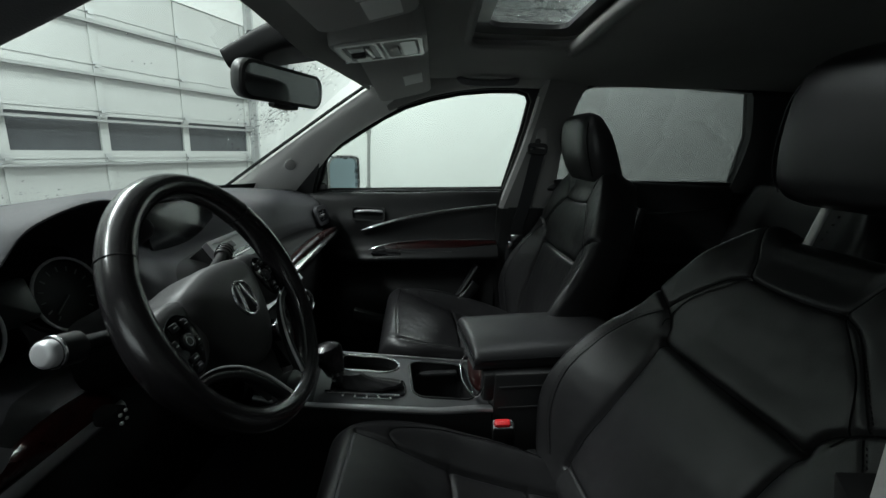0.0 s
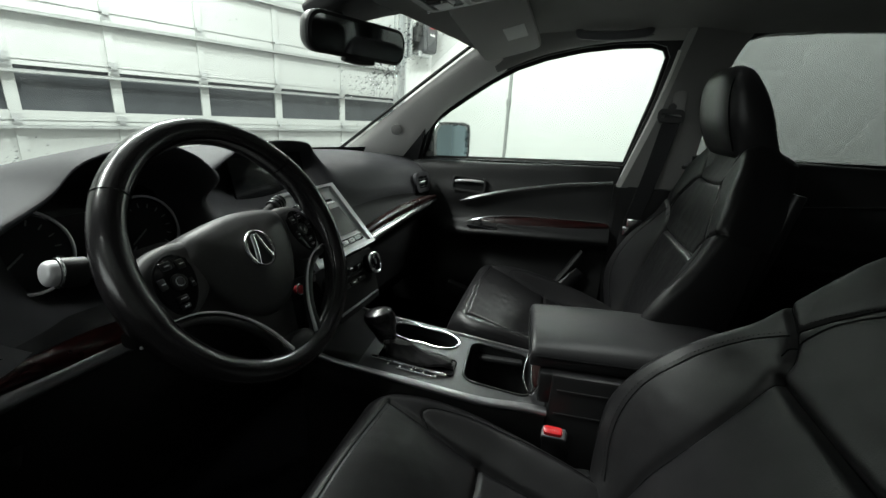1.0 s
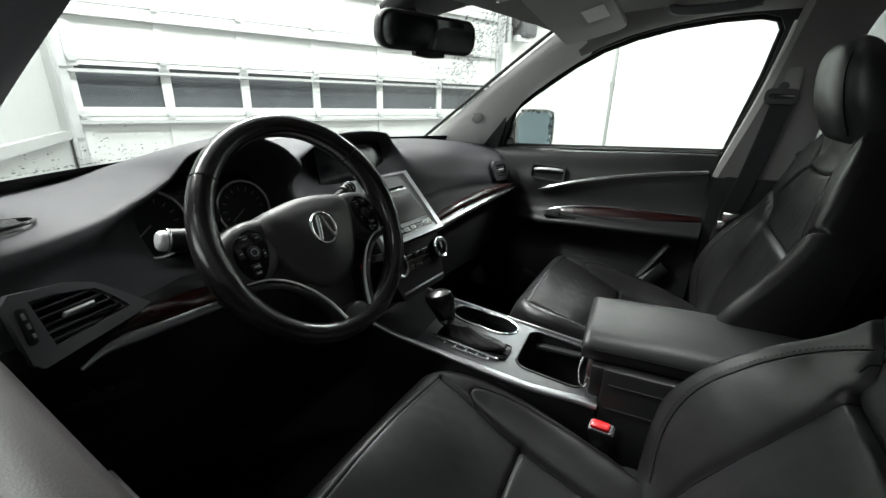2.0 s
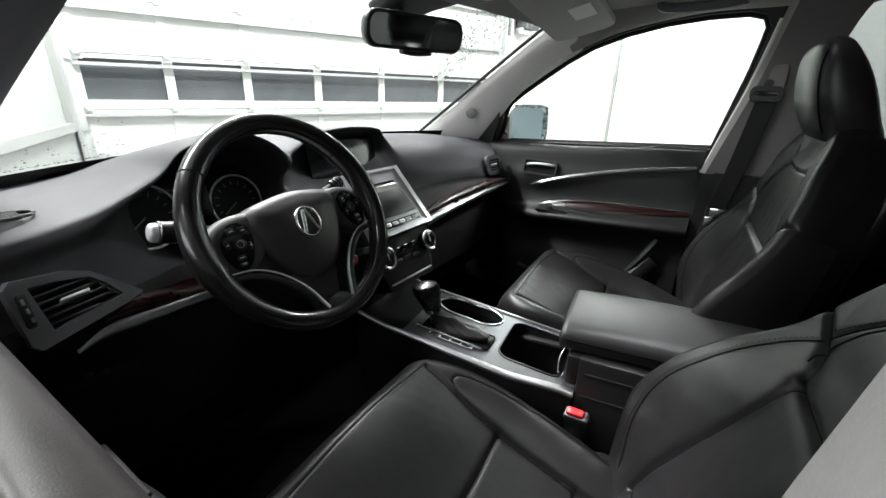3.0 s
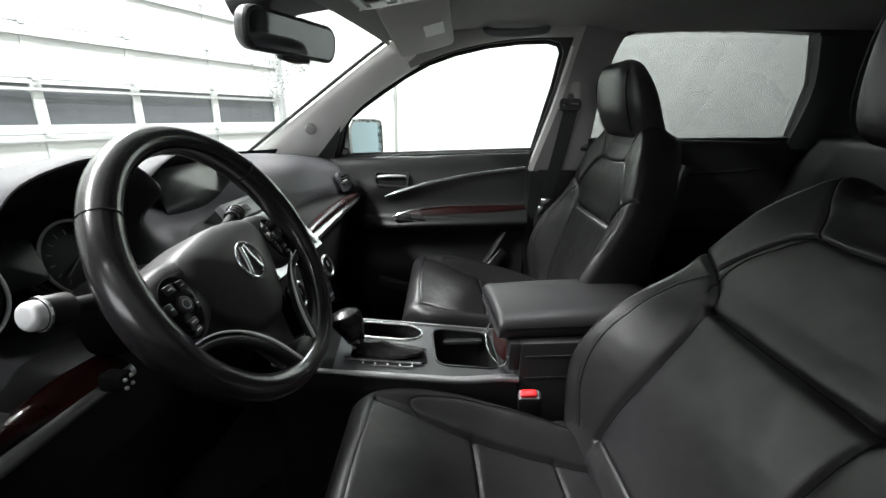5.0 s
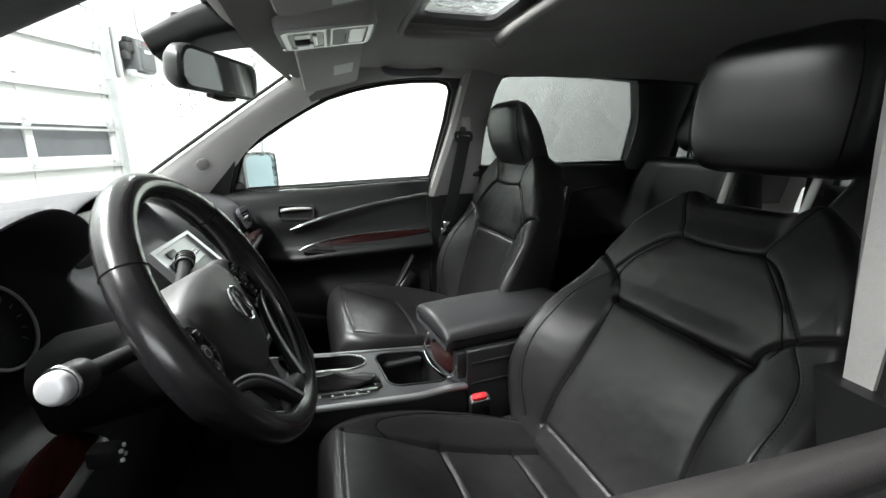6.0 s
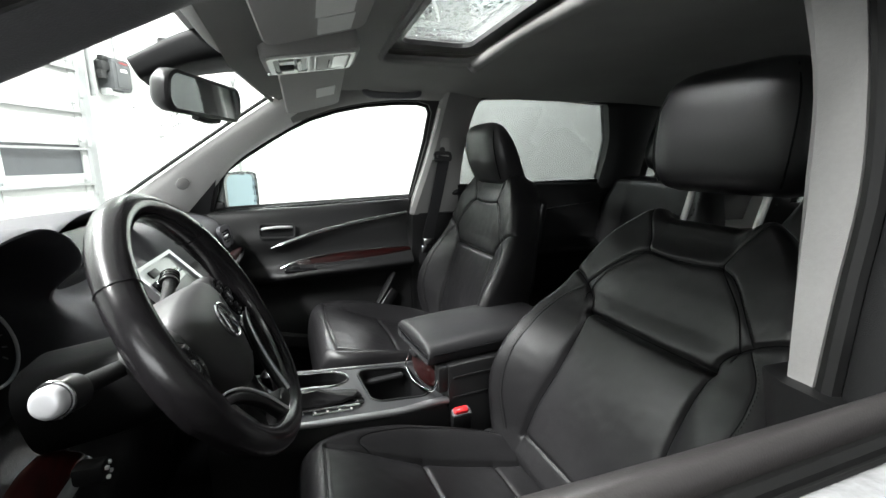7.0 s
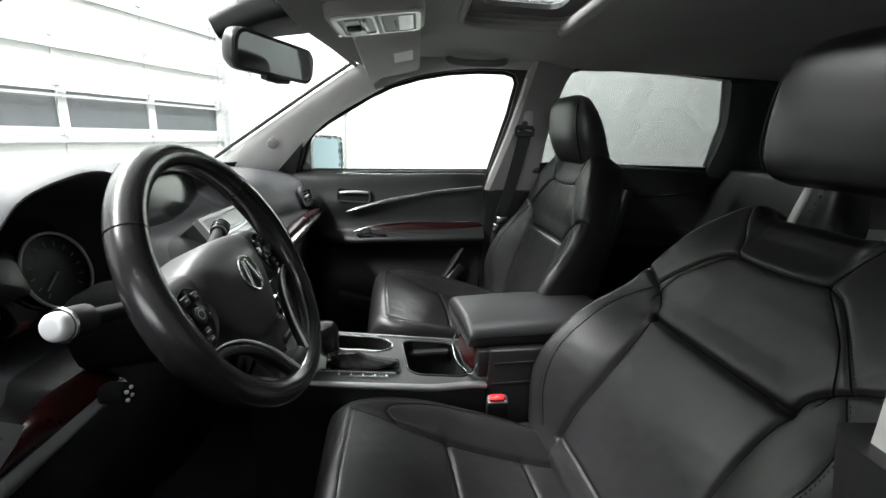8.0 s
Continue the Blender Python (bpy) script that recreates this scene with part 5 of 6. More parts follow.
        for x, y, w2, h2 in ((0.109, 0.020, 0.010, 0.012), (0.127, 0.023, 0.012, 0.010), (0.141, 0.004, 0.008, 0.014), (0.128, -0.020, 0.014, 0.008), (0.129, -0.030, 0.012, 0.006), (0.107, -0.006, 0.006, 0.012)):
            part("button", box((w2, h2, 0.005), at(x, y, 0.0195), 0.0012), HARD, p)
            part("mark", box((w2 * 0.55, 0.0014, 0.0006), at(x, y, 0.0222)), WHITEPAINT, p)
        # slim dark spoke down to the foot of the rim, with a bright edge
        arc = [(0.150, -0.046), (0.112, -0.052), (0.078, -0.072), (0.048, -0.108), (0.029, -0.152)]
        lsp = part("lower_spoke", sweep([m @ Vector((sx * (a + 0.004), b - 0.004, -0.002 + 0.0035 * i)) for i, (a, b) in enumerate(arc)], rrect(0.011, 0.012, 0.004, 3), 24, up=tuple(zax), scale=lambda t: 0.8 + 0.55 * t), HARD, w, "black arched spoke")
        part("spoke_edge", sweep([m @ Vector((sx * (a - 0.002), b + 0.004 - 0.004 * i / 4, 0.0045 + 0.0035 * i)) for i, (a, b) in enumerate(arc)], rrect(0.0036, 0.003, 0.0012, 2), 24, up=tuple(zax), scale=lambda t: 0.45 + 1.1 * t), LEVER, lsp, "satin silver edge")
    shoe = [tuple(p) for p in crom([(-0.028, -0.150), (-0.019, -0.140), (0.0, -0.137), (0.019, -0.140), (0.028, -0.150), (0.038, -0.164), (0.028, -0.176), (0.0, -0.179), (-0.028, -0.176), (-0.038, -0.164), (-0.028, -0.150)], 44)[:-1]]
    rows = [[m @ Vector((x * k, -0.160 + (y + 0.160) * k, z)) for x, y in shoe] for k, z in ((1.0, -0.012), (1.0, 0.008), (0.95, 0.014), (0.8, 0.017), (0.4, 0.019), (0.04, 0.0192))]
    part("lower_bridge", skin(rows, True, True), HARD, w, "black lower spoke bridge")
    part("lower_spoke_back", prism([(-0.05, -0.08), (0.05, -0.08), (0.024, -0.152), (-0.024, -0.152)][::-1], 0.012, m @ Matrix.Translation((0, 0, -0.022)), 0.004), PADSKIN, w)
    # column, with a small switch of four pale marks under the shroud
    for i in range(4):
        part("switch_mark", box((0.004, 0.004, 0.004), (-0.500 + 0.011 * (i % 2), 0.412 + 0.002 * (i % 2), 0.995 - 0.011 * (i // 2)), 0.001), WHITEPAINT, w, "small pale switch mark")
    part("column_switch", box((0.022, 0.03, 0.022), (-0.4945, 0.4295, 0.990), 0.005), LOWDASH, w)
    # column
    part("column_shroud", sweep([m @ Vector((0, -0.012, -0.045)), m @ Vector((0, -0.012, -0.10)), m @ Vector((0, 0.020, -0.20))], rrect(0.115, 0.105, 0.035), up=tuple(m.to_3x3() @ Vector((0, 1, 0))), n=8), LOWDASH, w, "black column shroud")
    for sx in (-1, 1):
        tip = m.inverted() @ Vector((-0.582, 0.406, 1.120))
        tip.x *= -sx
        st = part("stalk", sweep([m @ Vector((sx * 0.05, 0.02, -0.075)), m @ Vector((sx * 0.12, 0.040, -0.068)), m @ tip], ring(0.0095, 12), 12), LOWDASH, w, "black control stalk")
        d1 = (m.to_3x3() @ (tip - Vector((sx * 0.12, 0.040, -0.068)))).normalized()
        em = basis(m @ tip, (0, 1, 0), d1)
        if sx > 0:
            part("stalk_end", prism(ring(0.0130, 20), 0.030, em @ Matrix.Translation((0, 0, -0.022)), 0.003), HARD, st, "black ribbed stalk end")
            for i in range(3):
                part("grip_ring", sweep([em @ Vector((0.0132 * math.cos(a), 0.0132 * math.sin(a), -0.014 + 0.008 * i)) for a in np.linspace(0, 2 * math.pi, 21)[:-1]], ring(0.0012, 5), up=tuple(d1), closed=True), PIANO, st)
        else:
            part("stalk_end", B(prism(ring(0.0142, 24), 0.011, em @ Matrix.Translation((0, 0, -0.004)), 0.006, 4)), STALKEND, st, "pale silver stalk end")
            part("stalk_collar", prism(ring(0.0165, 24), 0.026, em @ Matrix.Translation((0, 0, -0.03)), 0.003), HARD, st)
            part("stalk_ring", sweep([em @ Vector((0.0160 * math.cos(a), 0.0160 * math.sin(a), -0.006)) for a in np.linspace(0, 2 * math.pi, 25)[:-1]], ring(0.0015, 6), up=tuple(d1), closed=True), CHROME, st)
    return w


steering_wheel()


# ---------------------------------------------------------------- centre console
con = thing("centre_console", (0, 0, 0.39), "black centre console with silver edges and cup holders", "console")
con.rotation_euler = (0, 0, radians(8.5))
SILVER_GREY = mat("dark_silver_plastic", (0.080, 0.081, 0.085), 0.36, metal=0.5, wear=0.08)


def console():
    ys = np.linspace(-0.09, 0.42, 22)
    x0, x1 = -0.128, 0.106

    def top(y):
        return 0.748 + 0.05 * (y + 0.09) / 0.42 + 0.4 * max(0, y - 0.33) ** 1.5

    def flank(x, y):
        # the driver's edge draws in towards the armrest box
        return x + (0.022 * smooth01((0.06 - y) / 0.15) if x < 0 else 0.0)
    yp = np.linspace(-0.09, 0.305, 18)
    outer = [(flank(x0, y), y) for y in yp] + [(x1, y) for y in yp[::-1]]
    part("front_tray", skin([[(x, y, top(y) + dz) for x, dz in ((x0, 0.0), (x0 + 0.02, -0.006), (0.0, -0.012), (x1 - 0.02, -0.006), (x1, 0.0))] for y in np.linspace(0.305, 0.42, 8)]), LOWDASH, con, "black tray ahead of the gear lever")
    cups = []
    for a in np.linspace(0, 2 * math.pi, 49)[:-1]:
        # two circles that run into one another
        c, d = math.cos(a), math.sin(a)
        cups.append((0.060 + 0.044 * c * (1 - 0.16 * (1 - abs(d)) ** 3), 0.20 + 0.086 * math.copysign(abs(d) ** 0.8, d)))
    bin_ = [(x + 0.006, y + 0.012) for x, y in rrect(0.165, 0.15, 0.03, 5)]
    part("top_plate", plate(outer, [cups, bin_], -0.03, lambda x, y, k: (x, y, top(y) - 0.025 * k)), SILVER_GREY, con, "dark silver-grey top plate")
    for x, s in ((x0, -1), (x1, 1)):
        part("side_panel", skin([[(flank(x, y) + s * o, y, top(y) + dz if dz > -0.3 else 0.39) for y in ys] for o, dz in ((0, -0.004), (0.010, -0.03), (0.014, -0.06), (0.006, -0.13), (0.0, -0.22), (0.005, -0.4))]), HARD, con, "black side panel")
        part("edge_strip", sweep([(flank(x, y) + s * 0.003, y, top(y) + 0.001) for y in ys], [(a * (1 if s < 0 else 0.45), b * (1 if s < 0 else 0.6)) for a, b in rrect(0.022, 0.014, 0.006, 3)], scale=lambda t: 1.0 - 0.45 * t), SATIN, con, "bright satin edge strip")
    for nm, loop, dep, lab in (("cup_holder", cups, 0.075, "double cup holder"), ("storage_bin", bin_, 0.12, "black storage bin")):
        mx, my = sum(p[0] for p in loop) / len(loop), sum(p[1] for p in loop) / len(loop)
        c = part(nm, skin([[(x, y, top(y) - d) for x, y in loop] for d in (0.0, dep * 0.5, dep)] + [[(mx + (x - mx) * 0.02, my + (y - my) * 0.02, top(my) - dep - 0.002) for x, y in loop]], True), HARD, con, lab)
        if nm == "cup_holder":
            part("cup_ring", sweep([(x, y, top(y) + 0.001) for x, y in loop], ring(0.0032, 6), closed=True), CHROME, c, "chrome ring")
            for yy in (0.155, 0.245):
                part("cup_grip", sweep([(0.060 + 0.037 * math.cos(a), yy + 0.037 * math.sin(a), top(yy) - 0.04) for a in np.linspace(0, 2 * math.pi, 21)[:-1]], ring(0.003, 5), closed=True), RUBBER, c)
        else:
            part("bin_edge", sweep([(x, y, top(y) + 0.0005) for x, y in loop], ring(0.003, 6), closed=True), HARD, c)
    part("bin_shelf", box((0.02, 0.11, 0.012), (0.078, 0.012, top(0.0) - 0.022), 0.004), SOFT, con)
    # gear lever
    gx = -0.047
    g = part("gear_gate", prism(rrect(0.062, 0.17, 0.010), 0.004, basis((gx, 0.19, top(0.19) + 0.001), (1, 0, 0), (0, -0.12, 1)), 0.001), PIANO, con, "gloss black gear gate")
    part("gate_line", sweep([(gx - 0.034, 0.285, top(0.285) + 0.004), (gx - 0.036, 0.12, top(0.12) + 0.005)], rrect(0.009, 0.004, 0.0015, 2)), CHROME, g, "bright line")
    part("gate_line", sweep([(gx - 0.052, 0.225, top(0.225) + 0.003), (gx - 0.050, 0.14, top(0.14) + 0.004)], rrect(0.004, 0.003, 0.001, 2)), CHROME, g, "bright line")
    for i in range(5):
        part("gear_mark", box((0.006, 0.004, 0.0006), (gx - 0.045, 0.245 - 0.026 * i, top(0.245 - 0.026 * i) + 0.0035)), WHITEPAINT, g)
    sy = 0.25
    sh = part("gear_lever", sweep([(gx, sy - 0.01, top(sy)), (gx + 0.004, sy + 0.01, 0.82), (gx + 0.008, sy + 0.022, 0.85)], ring(0.013, 10), 10), HARD, con, "black gear lever")
    rows = []
    km = Matrix.Translation((gx + 0.010, sy + 0.022, 0.840)) @ Matrix.Rotation(radians(-18), 4, "X") @ Matrix.Scale(1.18, 4)
    for z, rx, ry in ((-0.028, 0.012, 0.013), (-0.02, 0.016, 0.018), (-0.005, 0.018, 0.022), (0.012, 0.022, 0.028), (0.026, 0.024, 0.031), (0.036, 0.021, 0.028), (0.042, 0.012, 0.018), (0.0435, 0.003, 0.004)):
        rows.append([km @ Vector((rx * math.cos(a), ry * math.sin(a) + 0.10 * (z if z > 0 else 0), z)) for a in np.linspace(0, 2 * math.pi, 21)[:-1]])
    part("lever_knob", skin(rows, True, True), LEATHER_RIM, sh, "black leather knob")
    part("lever_collar", sweep([(gx + 0.004, sy + 0.012, 0.812), (gx + 0.006, sy + 0.014, 0.819)], ring(0.0165, 16)), CHROME, sh, "chrome collar")
    rows = []
    for k, z in ((1, 0.003), (0.98, 0.009), (0.86, 0.013), (0.74, 0.016), (0.60, 0.020), (0.46, 0.027), (0.34, 0.036)):
        rows.append([(gx + 0.028 * k * math.cos(a) * (1 + 0.05 * math.sin(11 * a)), 0.19 + 0.05 * (1 - k) * 1.2 + 0.078 * k * math.sin(a) * (1 + 0.03 * math.sin(13 * a)), top(0.2) + z) for a in np.linspace(0, 2 * math.pi, 57)[:-1]])
    part("lever_boot", skin(rows, True, True), LEATHER, sh, "gathered black leather boot")
    part("park_switch", box((0.03, 0.022, 0.008), (gx + 0.004, 0.118, top(0.118) + 0.004), 0.002), HARD, con)
    # armrest box
    lx = 0.016
    b = part("armrest_box", box((0.205, 0.36, 0.44), (-0.008, -0.272, 0.617), 0.008), HARD, con, "black storage box")
    for z in (0.805, 0.752):
        part("box_line", box((0.003, 0.33, 0.003), (-0.1115, -0.27, z)), SOFT, b)
    prof = [(-0.104, 0.0), (-0.111, 0.014), (-0.112, 0.026), (-0.108, 0.037), (-0.097, 0.046), (-0.078, 0.051), (-0.04, 0.054), (0.0, 0.055), (0.04, 0.054), (0.078, 0.051), (0.097, 0.046), (0.108, 0.037), (0.112, 0.026), (0.111, 0.014), (0.104, 0.0)]
    rows = []
    for y, k, h in ((-0.052, 0.90, 0.35), (-0.047, 0.96, 0.7), (-0.053, 0.99, 0.94), (-0.08, 1.0, 1.0), (-0.20, 1.0, 1.08), (-0.34, 1.0, 1.06), (-0.43, 0.99, 0.98), (-0.45, 0.94, 0.5)):
        rows.append([(lx + a * k, y, 0.838 + (c * h if c > 0.014 else c) + 0.02 * max(0, (-y - 0.05))) for a, c in prof])
    fine = [crom([r[j] for r in rows], 40) for j in range(len(prof))]
    lid = part("armrest_lid", skin([[fine[j][i] for j in range(len(prof))] for i in range(41)], True, True), ARMREST, con, "padded grey-black armrest lid")
    part("lid_seam", sweep([(lx - 0.1125, y, 0.864 + 0.02 * max(0, (-y - 0.05))) for y in np.linspace(-0.06, -0.43, 14)], ring(0.0016, 6)), SEAM, lid)
    part("lid_seam", sweep([(x, -0.0465, 0.862) for x in np.linspace(lx - 0.10, lx + 0.10, 14)], ring(0.0016, 6)), SEAM, lid)
    # bowed wood face over the rear of the bin, framed by a chrome line
    foot = [(0.088, -0.072, 0.806), (0.099, -0.066, 0.775), (0.080, -0.054, 0.757), (0.0, -0.044, 0.757), (-0.062, -0.050, 0.764), (-0.090, -0.060, 0.772), (-0.098, -0.070, 0.800)]
    part("latch", sweep(foot, rrect(0.007, 0.004, 0.0015, 2), 40, up=(0, -1, 0)), CHROME, con, "chrome line round the front of the box")
    low = [(0.096, -0.082, 0.775), (0.072, -0.070, 0.762), (0.0, -0.062, 0.760), (-0.050, -0.066, 0.764), (-0.076, -0.078, 0.772)]
    part("box_corner", box((0.030, 0.036, 0.070), (-0.0905, -0.086, 0.800), 0.008), HARD, con, "black corner of the box")
    part("wood_face", ribbon(low, [(x, y - 0.022, 0.835) for x, y, z in low], (0, 0.006, 0.002)), WOOD, con, "bowed wood faced front of the box")
    part("lid_button", box((0.034, 0.012, 0.012), (0.03, -0.058, 0.818), 0.004), HARD, con, "small lid button")


console()


def buckle(s):
    d = thing("belt_buckle", (0.03 + s * 0.165, -0.14, 0.40), "black seat belt buckle with red release button", "belt buckle", "front belt buckles")
    c = Vector((0.03 + s * 0.165, -0.128, 0.736))
    m = Matrix.Translation(c) @ Matrix.Rotation(radians(s * 20), 4, "Y") @ Matrix.Rotation(radians(-6), 4, "X")
    part("body", box((0.026, 0.050, 0.07), m @ Matrix.Translation((0, 0, -0.031)), 0.007), HARD, d)
    part("release_button", box((0.018, 0.036, 0.016), m @ Matrix.Translation((0, 0.002, 0.007)), 0.006), RED, d, "red release button")
    part("button_lip", box((0.022, 0.042, 0.005), m @ Matrix.Translation((0, 0.001, 0.004)), 0.002), BEZEL, d, "pale lip round the button")
    part("stem", sweep([c + Vector((0, 0, -0.06)), c + Vector((0, -0.02, -0.2)), c + Vector((0, -0.04, -0.335))], rrect(0.014, 0.04, 0.005, 2), 8, up=(0, 1, 0)), HARD, d)


buckle(-1)
buckle(1)

# ---------------------------------------------------------------- seats
def curve_table(tab):
    """A smooth curve through a table of (v, value)."""
    pts = np.array(crom([(a, b) for a, b in tab], 120))

    @functools.lru_cache(maxsize=None)
    def f(v):
        return float(np.interp(v, pts[:, 0], pts[:, 1]))
    return f


def groove(lines, seams, u, v):
    """How far the seams pull the cover in, at arrays of points."""
    w = np.zeros_like(u)
    for line, (_, g0, g1) in zip(lines, seams):
        p = np.array(line)
        reach = 4.5 * g1
        near = (u > p[:, 0].min() - reach) & (u < p[:, 0].max() + reach) & (v > p[:, 1].min() - reach) & (v < p[:, 1].max() + reach)
        if not near.any():
            continue
        a, b = u[near], v[near]
        g = np.full(a.shape, 9.0)
        for (px, py), (qx, qy) in zip(p, p[1:]):
            dx, dy = qx - px, qy - py
            t = np.clip(((a - px) * dx + (b - py) * dy) / (dx * dx + dy * dy + 1e-12), 0, 1)
            g = np.minimum(g, np.hypot(a - px - t * dx, b - py - t * dy))
        w[near] += g0 * np.exp(-(g / g1) ** 2) + 0.30 * g0 * np.exp(-(g / (2.4 * g1)) ** 2)
    return w


def pad(hw, height, length, depth, m, seams=(), nu=90, nv=110, edge=0.045, end=0.05, warp=None, seed=0.0):
    """An upholstered cushion: a height field over its half width hw(v), rounded at its edges, closed behind.
    seams: (line of (u, v), depth, width); each is a stitched groove with a softer dip of the stuffing round it."""
    lines = [[(p[0], p[1]) for p in crom(s, 24)] for s, g, k in seams]

    def plain(u, v):
        h = hw(v)
        w = height(u, v)
        # soft, uneven stuffing
        w += 0.0010 * noise.noise((u * 14, v * 14, seed)) + 0.0005 * noise.noise((u * 45, v * 45, seed + 3.0))
        d = h - abs(u)
        if d < edge:
            w -= edge * (1 - math.sqrt(max(0.0, 1 - ((edge - d) / edge) ** 2)))
        e = min(v, length - v)
        if e < end:
            w -= end * (1 - math.sqrt(max(0.0, 1 - ((end - e) / end) ** 2)))
        return w

    def surf(u, v):
        return plain(u, v) - float(groove(lines, seams, np.array([u]), np.array([v]))[0])

    grid = []
    for i in range(nv + 1):
        # closer rows near both ends
        t = i / nv
        v = length * (t - 0.08 * math.sin(2 * math.pi * t) / 2)
        h = hw(v)
        for j in range(nu + 1):
            u = h * (math.sin(math.pi * (j / nu - 0.5)) * 0.35 + (2 * j / nu - 1) * 0.65)
            grid.append((u, v, plain(u, v)))
    grid = np.array(grid)
    grid[:, 2] -= groove(lines, seams, grid[:, 0], grid[:, 1])
    grid = grid.reshape(nv + 1, nu + 1, 3)
    rows = []
    for i in range(nv + 1):
        row = [tuple(float(c) for c in p) for p in grid[i]]
        v = row[0][1]
        h = hw(v)
        low = -depth * (1 - 0.5 * max(0.0, 1 - (length - v) / 0.03) - 0.3 * max(0.0, 1 - v / 0.03))
        back = [(h * 0.98, v, low * 0.6), (h * 0.86, v, low), (h * 0.4, v, low - 0.008), (0, v, low - 0.01), (-h * 0.4, v, low - 0.008), (-h * 0.86, v, low), (-h * 0.98, v, low * 0.6)]
        pts = row + back
        if warp:
            pts = [(a, warp(a, b), c) for a, b, c in pts]
        rows.append([m @ Vector(p) for p in pts])
    return skin(rows, True, True), surf


def seam_on(surf, path, m, parent, hw=None, n=90, r=0.0010, warp=None):
    pts = [(p[0], p[1]) for p in crom(path, n) if hw is None or abs(p[0]) < hw(p[1]) - 0.012]
    if len(pts) < 3:
        return
    part("seam", sweep([m @ Vector((u, warp(u, v) if warp else v, surf(u, v) + 0.0008)) for u, v in pts], ring(r, 5), up=tuple(m.to_3x3() @ Vector((0, 0, 1)))), SEAM, parent)


def stitch_row(surf, path, m, parent, step=0.0055, warp=None):
    """A row of single stitches along a line on the cushion."""
    pts = [Vector(m @ Vector((p[0], warp(p[0], p[1]) if warp else p[1], surf(p[0], p[1]) + 0.0007))) for p in crom(path, 160)]
    nz = (m.to_3x3() @ Vector((0, 0, 1))).normalized()
    bits, run = [], 0.0
    for p, q in zip(pts, pts[1:]):
        run += (q - p).length
        if run > step:
            run = 0.0
            bits.append(box((0.0030, 0.0007, 0.0007), basis(q, q - p, nz)))
    if bits:
        ob = part("stitching", B(*bits), SEAM, parent, "row of dark stitches", smooth=False)
        ob["kind"] = "stuff"


def headrest_raised(m, st):
    """A broad upright headrest on long posts, leaning forward."""
    hm = m @ Matrix.Translation((0, 0.715, 0.002)) @ Matrix.Rotation(radians(25), 4, "X")
    secs = [(0.0, 0.105, 0.020, -0.045), (0.010, 0.130, 0.046, -0.070), (0.035, 0.147, 0.059, -0.082), (0.08, 0.156, 0.063, -0.080), (0.13, 0.157, 0.063, -0.066), (0.175, 0.152, 0.061, -0.048), (0.205, 0.140, 0.054, -0.030), (0.226, 0.116, 0.040, -0.014), (0.236, 0.080, 0.022, -0.002)]
    return hm, secs, 0.40


def headrest_lowered(m, st):
    """A wedge seen from its side: a straight forward face, a back that slopes up to a narrow top."""
    hm = m @ Matrix.Translation((0.0, 0.628, 0.0))
    secs = [(0.0, 0.095, 0.030, -0.040), (0.006, 0.112, 0.046, -0.062), (0.03, 0.122, 0.068, -0.056), (0.065, 0.127, 0.094, -0.030), (0.10, 0.127, 0.110, -0.006), (0.135, 0.122, 0.120, 0.022), (0.160, 0.113, 0.121, 0.048), (0.178, 0.098, 0.114, 0.070), (0.186, 0.070, 0.104, 0.084)]
    return hm, secs, 0.46


